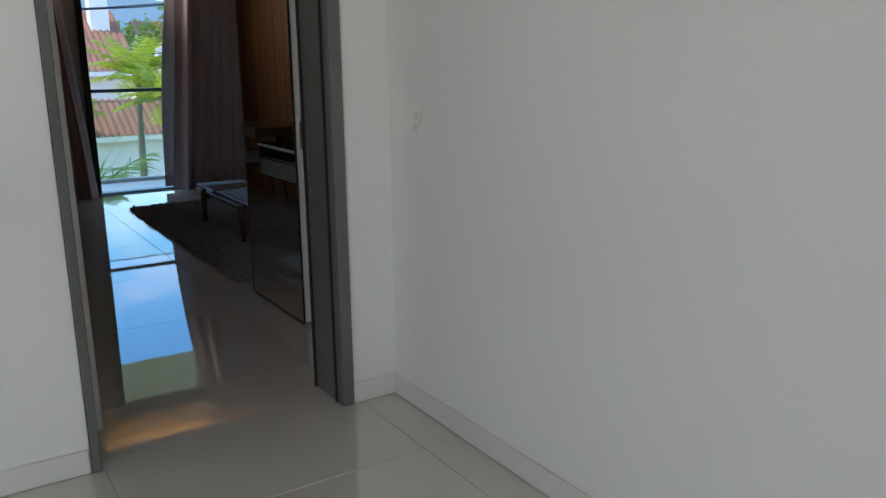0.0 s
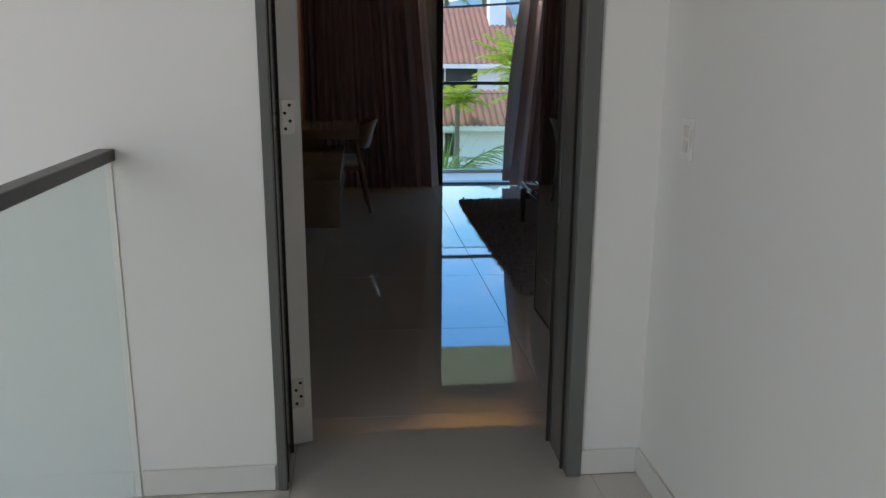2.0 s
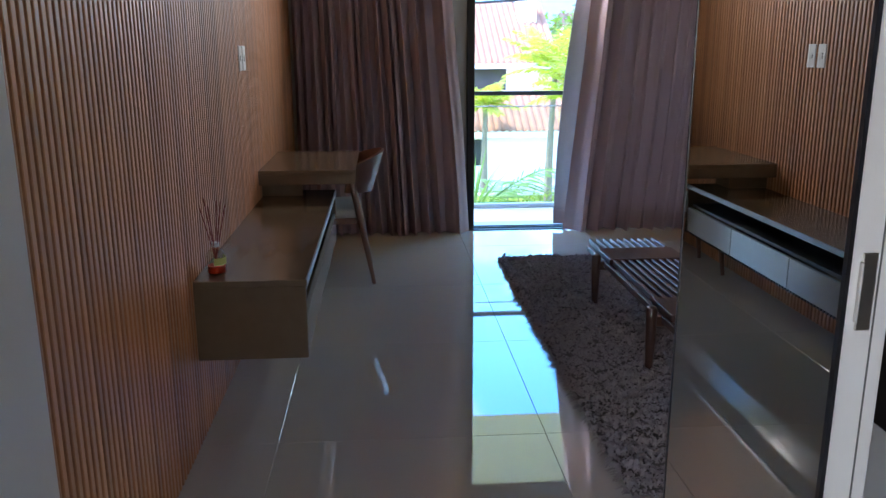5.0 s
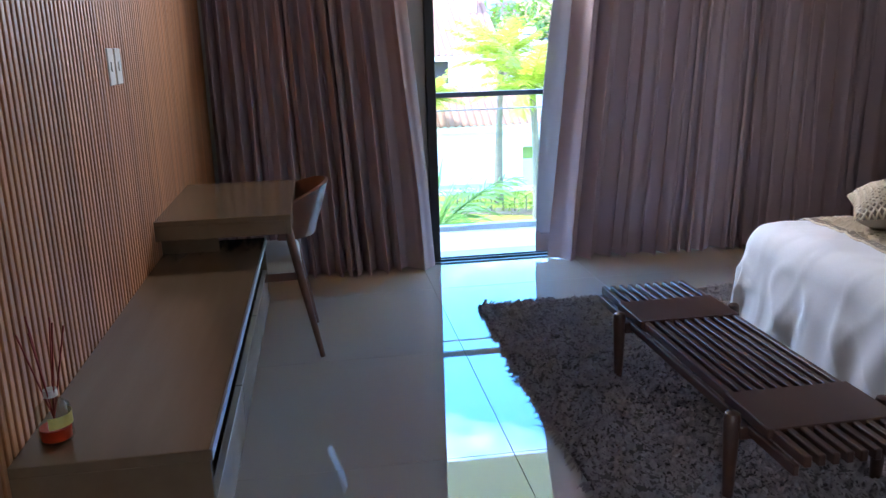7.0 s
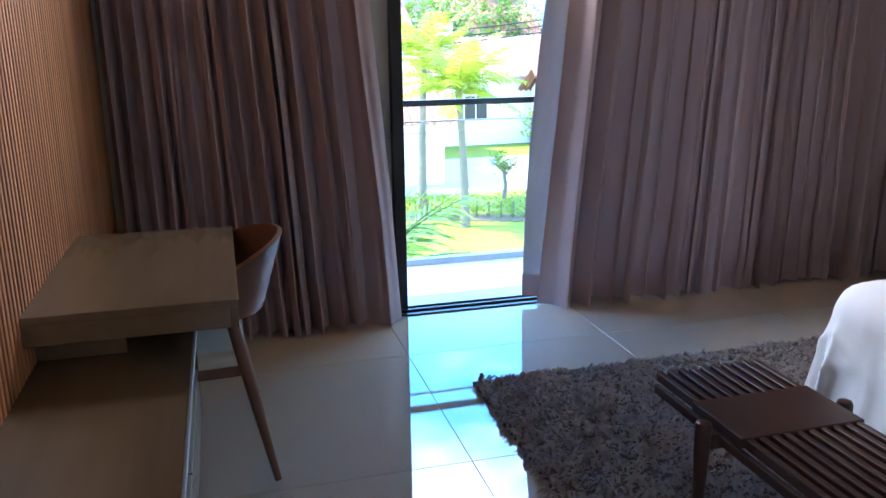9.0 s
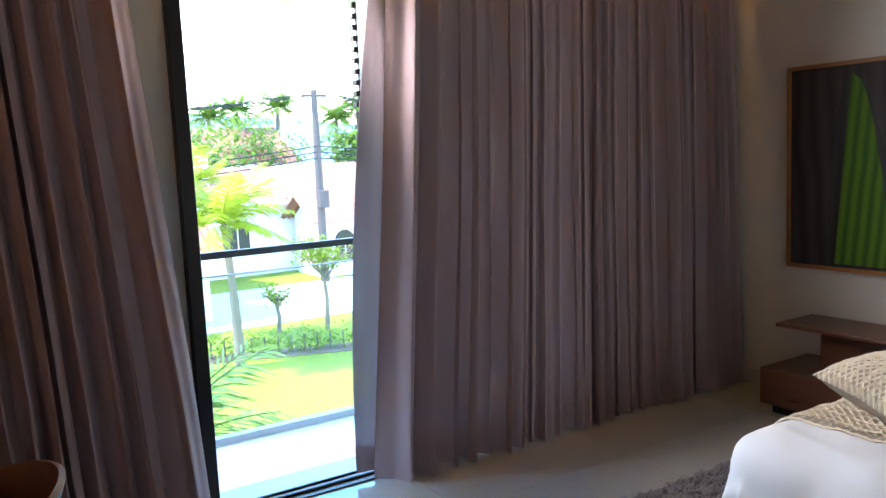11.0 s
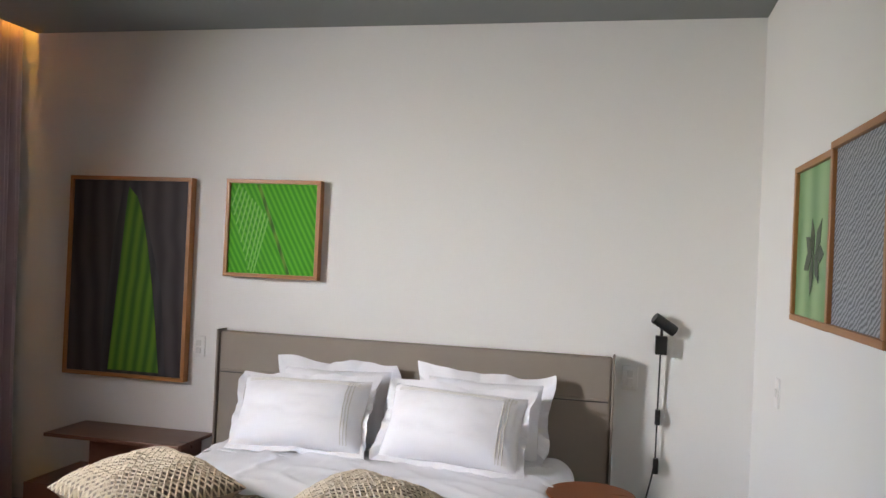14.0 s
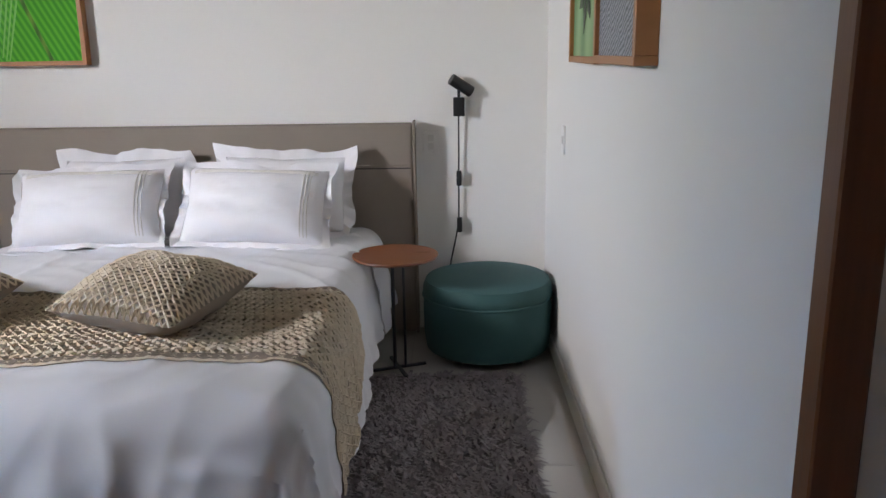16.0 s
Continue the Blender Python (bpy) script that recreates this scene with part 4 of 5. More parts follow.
def pillow(name, label, m, w=0.68, h=0.48, t=0.2, seed=0.0, mat="pillow", flange=0.05, wavy=1.0, stitched=True):
    ob = thing(name, label, "pillow", "white bed pillows")
    bm = bmesh.new()
    for side in (1, -1):
        fn = pillow_fn(w, h, t, side, 0.03, seed)
        g = [[bm.verts.new(fn(i / 28, j / 22)) for j in range(23)] for i in range(29)]
        for i in range(28):
            for j in range(22):
                bm.faces.new((g[i][j], g[i + 1][j], g[i + 1][j + 1], g[i][j + 1]))
    bmesh.ops.remove_doubles(bm, verts=bm.verts, dist=0.0005)
    part("case", bm, M[mat], ob, smooth=True)

    def rim(u, v):
        a = u * 2 * math.pi
        c, s = math.cos(a), math.sin(a)
        k = 1 / max(abs(c), abs(s))
        wave = wavy * (0.012 * math.sin(a * 9 + seed) + 0.006 * math.sin(a * 23 + 2 * seed) + 0.014 * math.sin(a * 4 + 3 * seed))
        sx, sy = c * k, s * k
        e = 0.024 + v * flange * (1 + 0.35 * wavy * math.sin(a * 7 + 5 * seed) * (abs(sx * sy)))
        return (sx * (w / 2 - 0.055 + e) * (1 - 0.045 * (1 - abs(sy)) * abs(sx)), sy * (h / 2 - 0.055 + e) * (1 - 0.06 * (1 - abs(sx)) * abs(sy)), wave * (0.3 + v))
    part("flange", thicken(sheet(rim, 96, 3), 0.003), M[mat], ob, "hemmed flange", smooth=True)
    top = pillow_fn(w, h, t, 1, 0.03, seed)
    for k in range(3 if stitched else 0):
        sb = bmesh.new()
        tube(sb, [top(0.86 + 0.022 * k, 0.06 + 0.88 * i / 14) + Vector((0, 0, 0.0015)) for i in range(15)], 0.0022, 5)
        part("stitching", sb, M["stitch"], ob, "raised hemstitch line")
        sb = bmesh.new()
        tube(sb, [top(0.06 + 0.88 * i / 14, 0.87 + 0.022 * k) + Vector((0, 0, 0.0015)) for i in range(15)], 0.002, 5)
        part("stitching", sb, M["stitch"], ob)
    ob.matrix_world = m
    return ob


def lean(x, y, z, tilt, turn=0.0, spin=0.0):
    """A pillow's pose: long side along y, leaning back towards the headboard."""
    return Matrix.Translation((x, y, z)) @ Matrix.Rotation(radians(turn), 4, "Z") @ Matrix.Rotation(radians(-90), 4, "Z") @ Matrix.Rotation(radians(tilt), 4, "X") @ Matrix.Rotation(radians(spin), 4, "Z")


pillow("pillow", "white pillow with flanged hem leaning on the headboard", lean(4.585, 3.87, 0.765, 68, 0, 1), w=0.64, h=0.43, t=0.16, seed=1.0, flange=0.05, wavy=1.3, stitched=False)
pillow("pillow", "white pillow with flanged hem leaning on the headboard", lean(4.585, 3.1, 0.765, 68, 0, -1), w=0.64, h=0.43, t=0.16, seed=2.0, flange=0.05, wavy=1.3, stitched=False)
pillow("pillow", "white pillow with stitched hem propped in front", lean(4.41, 3.965, 0.745, 58, 2, 1), w=0.72, h=0.43, t=0.25, seed=3.0, flange=0.03)
pillow("pillow", "white pillow with stitched hem propped in front", lean(4.4, 3.2, 0.745, 58, -3, -2), w=0.72, h=0.43, t=0.25, seed=4.0, flange=0.035)


def cushion(label, m, w, h, t, seed):
    ob = thing("crochet_cushion", label, "cushion", "crochet cushions")
    bm = bmesh.new()
    for side in (1, -1):
        fn = pillow_fn(w, h, t, side, 0.0, seed)
        g = [[bm.verts.new(fn(i / 24, j / 24)) for j in range(25)] for i in range(25)]
        for i in range(24):
            for j in range(24):
                bm.faces.new((g[i][j], g[i + 1][j], g[i + 1][j + 1], g[i][j + 1]))
    bmesh.ops.remove_doubles(bm, verts=bm.verts, dist=0.0005)
    part("cover", bm, M["crochet_base"], ob, "taupe cloth cover", smooth=True)
    y = part("yarn", lattice(bmesh.new(), pillow_fn(w, h, t + 0.008, 1, 0.0, seed), 16, 18, 0.0046, 1, 0.0035), M["crochet"], ob, "natural crochet yarn front")
    tagged(y, kind="stuff")
    ob.matrix_world = m
    return ob


cushion("taupe cushion with natural crochet front lying on the throw", Matrix.Translation((3.285, 4.085, 0.672)) @ Matrix.Rotation(radians(-122), 4, "Z") @ Matrix.Rotation(radians(6), 4, "X"), 0.57, 0.47, 0.2, 7.0)
cushion("taupe cushion with natural crochet front lying on the throw", Matrix.Translation((3.29, 3.27, 0.672)) @ Matrix.Rotation(radians(-112), 4, "Z") @ Matrix.Rotation(radians(6), 4, "X"), 0.49, 0.44, 0.2, 9.0)

# ---- bed side ----
night = thing("nightstand", "low dark wooden nightstand with an overhanging shelf top", "nightstand")
part("top", box(4.47, XR - 0.012, 4.66, 5.47, 0.48, 0.5, bevel=0.003), M["night_wood"], night)
part("post", box(4.6, XR - 0.014, 4.72, 5.28, 0.262, 0.48, bevel=0.003), M["night_wood"], night)
part("drawer", box(4.36, XR - 0.014, 4.68, 5.49, 0.06, 0.262, bevel=0.004), M["night_wood"], night, "dark wooden drawer block")
# plinth coloured with the same painted recess shade
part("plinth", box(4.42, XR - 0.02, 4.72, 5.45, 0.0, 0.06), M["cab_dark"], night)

table = thing("side_table", "round reddish wood side table on thin black legs", "table", at=(4.21, 2.55, 0))
part("tabletop", lathe([(0.0, 0.54), (0.17, 0.54), (0.186, 0.546), (0.19, 0.553), (0.188, 0.558), (0.0, 0.558)], 48), M["table_wood"], table, smooth=True)
for a in (30, 150, 270):
    lb = bmesh.new()
    x, y = 0.032 * math.cos(radians(a)), 0.032 * math.sin(radians(a))
    tube(lb, [(x, y, 0.03), (x, y, 0.541)], 0.006, 10)
    part("leg", lb, M["black_metal"], table)
for a in (20, 110):
    part("foot_bar", box(-0.13, 0.13, -0.008, 0.008, 0.022, 0.034, bevel=0.002, m=Matrix.Rotation(radians(a), 4, "Z")), M["black_metal"], table)

pouf = thing("pouf", "round dark teal upholstered pouf in the corner", "pouf", at=(4.46, 2.135, 0))
part("body", lathe([(0.0, 0.03), (0.25, 0.03), (0.294, 0.05), (0.304, 0.12), (0.306, 0.24), (0.302, 0.3)], 64), M["teal"], pouf, smooth=True)
part("cushion_top", lathe([(0.3, 0.3), (0.307, 0.31), (0.306, 0.345), (0.292, 0.378), (0.24, 0.392), (0.12, 0.4), (0.0, 0.402)], 64), M["teal"], pouf, "padded teal top", smooth=True)
_pb = bmesh.new()
tube(_pb, [(0.306 * math.cos(a), 0.306 * math.sin(a), 0.303) for a in (2 * math.pi * k / 60 for k in range(61))], 0.006, 6, caps=False)
part("piping", _pb, M["teal"], pouf, smooth=True)
for a in (45, 135, 225, 315):
    o = part("foot", lathe([(0.02, 0.0), (0.024, 0.03)], 12), M["black_plastic"], pouf)
    o.location = (0.2 * math.cos(radians(a)), 0.2 * math.sin(radians(a)), 0)

lamp = thing("wall_spotlight", "black adjustable wall spotlight with a hanging cord", "wall lamp")
WX, WY = XR - 0.03, 2.258
part("bracket", box(WX - 0.03, XR - 0.0005, WY - 0.028, WY + 0.028, 1.11, 1.2, bevel=0.003), M["black_plastic"], lamp)
part("stem", box(WX - 0.014, WX + 0.0, WY - 0.007, WY + 0.007, 1.2, 1.24), M["black_plastic"], lamp)
_hb = bmesh.new()
tube(_hb, [(-0.062, 0, 0), (-0.06, 0, 0), (0.06, 0, 0), (0.062, 0, 0)], [0.025, 0.028, 0.028, 0.025], 20)
o = part("head", _hb, M["black_plastic"], lamp, "black cylinder spot head")
o.matrix_local = Matrix.Translation((WX - 0.02, WY - 0.012, 1.258)) @ Matrix.Rotation(radians(-72), 4, "Z") @ Matrix.Rotation(radians(32), 4, "Y")
_cb = bmesh.new()
tube(_cb, [(WX, WY + 0.002, 1.11), (WX + 0.005, WY + 0.004, 0.85), (WX + 0.006, WY + 0.006, 0.58), (WX + 0.008, WY + 0.02, 0.5), (WX + 0.01, WY + 0.05, 0.36), (WX + 0.012, WY + 0.06, 0.24)], 0.0042, 8)
part("cord", _cb, M["black_plastic"], lamp)
for z in (0.8, 0.56):
    part("inline_switch", box(WX - 0.012, WX + 0.014, WY - 0.01, WY + 0.016, z - 0.038, z + 0.038, bevel=0.004), M["black_plastic"], lamp)

# ---- pictures ----
def picture(label, m, w, h, depth, canvas, frame_w=0.022, frame_mat="frame_wood"):
    """A framed picture; local x to the right, y up, z out of the wall."""
    ob = thing("framed_picture", label, "picture", "framed leaf pictures")
    ob.matrix_world = m
    for b in ((-w / 2, w / 2, h / 2 - frame_w, h / 2), (-w / 2, w / 2, -h / 2, -h / 2 + frame_w), (-w / 2, -w / 2 + frame_w, -h / 2 + frame_w, h / 2 - frame_w), (w / 2 - frame_w, w / 2, -h / 2 + frame_w, h / 2 - frame_w)):
        part("frame", box(*b, 0.0005, depth, bevel=0.002, seg=1), M[frame_mat], ob)
    part("canvas", box(-w / 2 + frame_w, w / 2 - frame_w, -h / 2 + frame_w, h / 2 - frame_w, 0.002, depth - 0.014), M[canvas], ob)
    return ob, depth - 0.0138


pic1, zf = picture("tall framed picture of a green leaf between dark leaves", facing((XR, 5.222, 1.347), (-1, 0, 0)), 0.782, 1.15, 0.055, "canvas_dark")
# facing(-x): local x runs towards -y
part("leaf", plate_poly([(-0.01 + 0.235 * (1 - t) ** 0.5, -0.535 + 1.05 * t) for t in [k / 20 for k in range(21)]] + [(-0.014 - 0.085 * (1 - t), -0.535 + 1.05 * t) for t in [k / 20 for k in range(19, -1, -1)]], "z", zf, 0.002), M["leaf_print"], pic1, "green leaf blade")
part("grey_leaf", plate_poly([(-0.365, -0.55), (-0.15, -0.55), (-0.135, -0.2), (-0.1, 0.2), (-0.045, 0.545), (-0.365, 0.55)], "z", zf, 0.0015), M["canvas_grey"], pic1, "grey leaf fold")
part("grey_leaf", plate_poly([(0.27, -0.55), (0.365, -0.55), (0.365, 0.55), (0.05, 0.55), (0.13, 0.25), (0.22, -0.05)], "z", zf, 0.001), M["canvas_grey"], pic1, "grey leaf fold")
pic2, zf = picture("square framed picture of a bright green leaf", facing((XR, 4.341, 1.652), (-1, 0, 0)), 0.558, 0.54, 0.055, "green_print")
for k in range(11):
    if k < 10:
        part("rib", plate_poly([(-0.25 + 0.016 * k, max(-0.245, 0.12 - 0.05 * k)), (-0.243 + 0.016 * k, max(-0.245, 0.12 - 0.05 * k)), (-0.2 + 0.02 * k, 0.245 - 0.02 * k), (-0.209 + 0.02 * k, 0.245 - 0.02 * k)], "z", zf, 0.001), M["green_rib"], pic2)
part("midrib", plate_poly([(-0.1, 0.245), (-0.08, 0.245), (0.115, -0.245), (0.095, -0.245)], "z", zf, 0.0015), M["leaf_print"], pic2, "dark green midrib")
pic3, zf = picture("framed picture of a dark flower on pale green", facing((3.512, YA, 1.646), (0, 1, 0)), 0.535, 0.54, 0.05, "pale_print")
for k in range(7):
    a = k * 0.9
    part("petal", plate_poly([(0.02 + 0.03 * math.cos(a) + (0.1 + 0.02 * (k % 3)) * math.cos(a) * s + 0.03 * math.sin(a) * w, -0.04 + (0.12 + 0.02 * (k % 2)) * math.sin(a) * s - 0.03 * math.cos(a) * w) for s, w in ((0, 0.2), (0.5, 1), (1, 0), (0.5, -1), (0, -0.2))], "z", zf + 0.0004 * k, 0.001), M["dark_flower"], pic3)
pic4, zf = picture("framed picture of rippled grey sand", facing((2.962, YA, 1.655), (0, 1, 0)), 0.545, 0.55, 0.058, "sand_print")

# ---- outdoors ----
G = -2.7
structure("ground", joined((-1500, 1500, 7.2, 2500, G - 1, G)), M["grass"], "sunlit green lawn stretching away", "ground")
structure("ground_south", joined((-1500, 1500, -1500, 7.2, G - 1, G - 0.004)), M["road"], "pale paved ground round the house", "ground")
structure("road", joined((-60, 60, 22.6, 28.6, G + 0.001, G + 0.03)), M["road"], "bright pale paved street", "road")
structure("wall_house_front", joined((-3.6, 5.2, 6.1, 6.29, G, -0.25)), M["render"], "white house wall below the balcony", "wall")


def frond(bm, base, heading, rise, length, droop, leaflets, leaf_len, width, rnd):
    """A feather frond: a bent midrib with leaflets on both sides."""
    pts = []
    n = 9
    h = Vector((math.cos(heading), math.sin(heading), 0))
    for i in range(n):
        t = i / (n - 1)
        pts.append(Vector(base) + h * length * t * math.cos(rise * (1 - t * 0.4)) + Vector((0, 0, length * (t * math.sin(rise) - droop * t * t))))
    tube(bm, pts, [0.014 * (1 - 0.8 * i / n) for i in range(n)], 4, caps=False)
    side = h.cross(Vector((0, 0, 1)))
    for i in range(leaflets):
        t = 0.14 + 0.86 * i / leaflets
        k = t * (n - 1)
        j = min(int(k), n - 2)
        p = pts[j].lerp(pts[j + 1], k - j)
        d = (pts[j + 1] - pts[j]).normalized()
        ll = leaf_len * (0.45 + 0.55 * math.sin(math.pi * min(1, t * 0.9 + 0.1))) * rnd.uniform(0.85, 1.1)
        for s in (-1, 1):
            tip = p + (side * s * 0.75 + d * 0.62 + Vector((0, 0, rnd.uniform(-0.5, -0.1)))).normalized() * ll
            mid = p.lerp(tip, 0.5) + Vector((0, 0, ll * 0.06))
            w = d * width
            v = [bm.verts.new(q) for q in (p - w * 0.5, p + w * 0.5, mid + w, mid - w, tip)]
            bm.faces.new((v[0], v[1], v[2], v[3]))
            bm.faces.new((v[3], v[2], v[4]))
    return bm


def palm(name, label, at, crown_z, length, n, seed, mat="palm_leaf", trunk_r=0.095, droop=0.35, leaflets=22, leaf_len=0.42, width=0.02):
    rnd = random.Random(seed)
    ob = thing(name, label, "palm tree", "garden palms", at=(at[0], at[1], G))
    hgt = crown_z - G
    tb = bmesh.new()
    k = max(6, int(hgt * 5))
    lx, ly = rnd.uniform(-0.15, 0.15), rnd.uniform(-0.15, 0.15)
    tube(tb, [(lx * (i / k) ** 2, ly * (i / k) ** 2, hgt * i / k) for i in range(k + 1)], [trunk_r * (1.25 - 0.45 * min(1, i / k * 1.5)) * (1.08 if i % 2 else 0.96) for i in range(k + 1)], 12)
    part("trunk", tb, M["bark"], ob, "ringed grey trunk", smooth=True)
    cb = bmesh.new()
    for i in range(n):
        a = 2.4 * i + rnd.uniform(-0.3, 0.3)
        rise = radians(82 - 74 * (i / n) + rnd.uniform(-8, 8))
        frond(cb, (lx, ly, hgt), a, rise, length * rnd.uniform(0.85, 1.1), droop * (0.35 + 1.2 * i / n) * rnd.uniform(0.8, 1.2), leaflets, leaf_len, width, rnd)
    part("crown", cb, M[mat], ob, "feathery sunlit fronds")
    return ob


palm("palm_tree", "small palm with bright green feathery fronds on the lawn", (5.65, 18.85), 0.3, 1.45, 22, 1, droop=0.36, leaflets=30, leaf_len=0.5, width=0.022)
palm("palm_tree", "small palm with bright green feathery fronds on the lawn", (5.2, 21.0), 0.85, 1.5, 22, 2, droop=0.36, leaflets=30, leaf_len=0.5, width=0.022)
palm("palm_tree", "low palm with yellow-green fronds near the neighbouring house", (3.7, 23.0), -0.2, 0.95, 18, 5)
for i, (x, y, z) in enumerate(((16.3, 50, 4.5), (15.1, 51, 4.2), (18.8, 50, 4.7), (22.8, 50, 4.0), (24.4, 50, 4.8), (21.2, 44, 2.2), (8.0, 46, 5.2), (5.6, 44, 4.6), (9.5, 50, 6.2))):
    palm("tall_palm", "tall distant palm against the white sky", (x, y), z, 1.7, 22, 20 + i, trunk_r=0.16, droop=0.55, leaflets=16, leaf_len=0.6, width=0.05, mat="tree_leaf")


def fan_palm(at, crown_z, seed):
    rnd = random.Random(seed)
    ob = thing("fan_palm", "spiky green palm rising just outside the balcony", "palm tree", at=(at[0], at[1], G))
    hgt = crown_z - G
    tb = bmesh.new()
    tube(tb, [(0, 0, hgt * i / 12) for i in range(13)], [0.12 * (1.05 if i % 2 else 0.95) for i in range(13)], 12)
    part("trunk", tb, M["bark"], ob, smooth=True)
    cb = bmesh.new()
    for i in range(15):
        a, rise = 2.4 * i, radians(rnd.uniform(5, 75))
        frond(cb, (0, 0, hgt), a, rise, rnd.uniform(0.75, 1.1), 0.25, 16, 0.5, 0.014, rnd)
    for i in range(46):
        a, rise = rnd.uniform(0, 6.283), radians(rnd.uniform(15, 85))
        ln = rnd.uniform(0.7, 1.15)
        d = Vector((math.cos(a) * math.cos(rise), math.sin(a) * math.cos(rise), math.sin(rise)))
        s = d.cross(Vector((0, 0, 1))).normalized() * 0.016
        p0 = Vector((0, 0, hgt))
        v = [cb.verts.new(p) for p in (p0 - s * 0.5, p0 + s * 0.5, p0 + d * ln * 0.55 + s, p0 + d * ln * 0.55 - s, p0 + d * ln - Vector((0, 0, 0.08)))]
        cb.faces.new((v[0], v[1], v[2], v[3]))
        cb.faces.new((v[3], v[2], v[4]))
    part("crown", cb, M["fan_leaf"], ob, "spiky radiating leaves")


fan_palm((1.72, 8.5), -0.5, 3)


def leaf_cloud(bm, centre, radii, n, size, rnd):
    for _ in range(n):
        while True:
            p = Vector((rnd.uniform(-1, 1), rnd.uniform(-1, 1), rnd.uniform(-1, 1)))
            if 0.3 < p.length < 1:
                break
        if noise.noise((p.x * 2 + centre[0], p.y * 2 + centre[1], p.z * 2)) < -0.12:
            continue
        q = Vector((centre[0] + p.x * radii[0], centre[1] + p.y * radii[1], centre[2] + p.z * radii[2]))
        a = Vector((rnd.uniform(-1, 1), rnd.uniform(-1, 1), rnd.uniform(-0.6, 0.6))).normalized() * size * rnd.uniform(0.6, 1.3)
        b = a.cross(Vector((rnd.uniform(-1, 1), rnd.uniform(-1, 1), 1)))
        b = b.normalized() * size * 0.42
        v = [bm.verts.new(c) for c in (q - a, q + b, q + a, q - b)]
        bm.faces.new(v)


def tree(label, at, crown_z, radii, n, size, seed, group="garden trees"):
    rnd = random.Random(seed)
    ob = thing("tree", label, "tree", group, at=(at[0], at[1], G))
    h = crown_z - G
    tb = bmesh.new()
    tube(tb, [(0, 0, 0), (0.04, 0, h * 0.4), (-0.02, 0.03, h * 0.8), (0, 0, h)], [0.07, 0.055, 0.04, 0.02], 8)
    for k in range(7):
        a = k * 0.9
        tube(tb, [(0, 0, h * 0.62 + 0.04 * k), (radii[0] * 0.4 * math.cos(a), radii[1] * 0.4 * math.sin(a), h * 0.9), (radii[0] * 0.8 * math.cos(a), radii[1] * 0.8 * math.sin(a), h + radii[2] * 0.2)], [0.03, 0.02, 0.008], 6)
    part("trunk", tb, M["bark"], ob, smooth=True)
    cb = bmesh.new()
    for k in range(8):
        a = k * 2.4
        r = 0.62 * (k / 8) ** 0.5
        leaf_cloud(cb, (radii[0] * r * math.cos(a), radii[1] * r * math.sin(a), h + radii[2] * 0.45 * math.sin(k * 1.9)), tuple(c * 0.5 for c in radii), n // 8, size, rnd)
    part("crown", cb, M["tree_leaf" if size > 0.13 else "hedge_leaf"], ob, "loose leafy crown")


tree("slender young tree with a loose light crown by the hedge", (8.6, 21.0), -0.75, (1.0, 1.0, 0.5), 1500, 0.07, 3)
tree("small bright shrub tree beside the street", (7.55, 21.6), -1.75, (0.5, 0.5, 0.4), 500, 0.06, 4)
for i, (x, y, z, r) in enumerate(((9.6, 40, 1.6, 2.6), (12.2, 43, 1.9, 2.6), (6.4, 38, 1.8, 2.4), (16, 46, 2.4, 3.0), (21, 44, 1.4, 2.6), (26, 42, 1.6, 3.0), (3.5, 40, 2.4, 2.8), (1.0, 38, 2.0, 2.6), (31, 44, 2.0, 3.0), (19.5, 37, 0.2, 1.8), (-3, 40, 2.4, 3.0))):
    tree("leafy green garden tree among the far houses", (x, y), z, (r, r, r * 0.75), 1500, 0.2, 40 + i, "far garden trees")

hedge = thing("hedge", "clipped bright green hedge along the lawn", "hedge", at=(0, 0, G))
hb = bmesh.new()
_r = random.Random(6)
for k in range(34):
    leaf_cloud(hb, (4.0 + k * 0.27, 20.45 - k * 0.1 + 0.1 * math.sin(k), 0.3), (0.32, 0.36, 0.33), 150, 0.055, _r)
o = part("foliage", hb, M["hedge_leaf"], hedge)
tagged(o, kind="stuff")
part("stems", joined(*[(4.0 + k * 0.27, 4.03 + k * 0.27, 20.43 - k * 0.1, 20.47 - k * 0.1, 0.0, 0.4) for k in range(34)]), M["bark"], hedge)
structure("flower_bed", joined(*[(3.86 + k * 0.27, 4.13 + k * 0.27, 20.05 - k * 0.1, 20.85 - k * 0.1, G + 0.001, G + 0.02) for k in range(34)]), M["soil"], "dark strip of bare soil under the hedge", "ground")


def gable_roof(bm, x0, x1, y0, y1, z0, rise, over=0.5, rows=12, cols=40):
    """Two tiled slopes with the ridge along x, the tiles as rounded ribs."""
    ym = (y0 + y1) / 2
    for s in (-1, 1):
        ye = y0 - over if s < 0 else y1 + over
        prev = None
        for c in range(cols * 4 + 1):
            x = x0 - over + (x1 - x0 + 2 * over) * c / (cols * 4)
            b = 0.07 * abs(math.sin(math.pi * c / 4))
            cur = []
            for r in range(rows + 1):
                t = r / rows
                cur.append(bm.verts.new((x, ye + (ym - ye) * t, z0 + rise * t - over * rise / (ym - y0) * (1 - t) + b + 0.03 * (r % 2))))
            if prev:
                for r in range(rows):
                    bm.faces.new((prev[r], cur[r], cur[r + 1], prev[r + 1]))
            prev = cur
    return bm


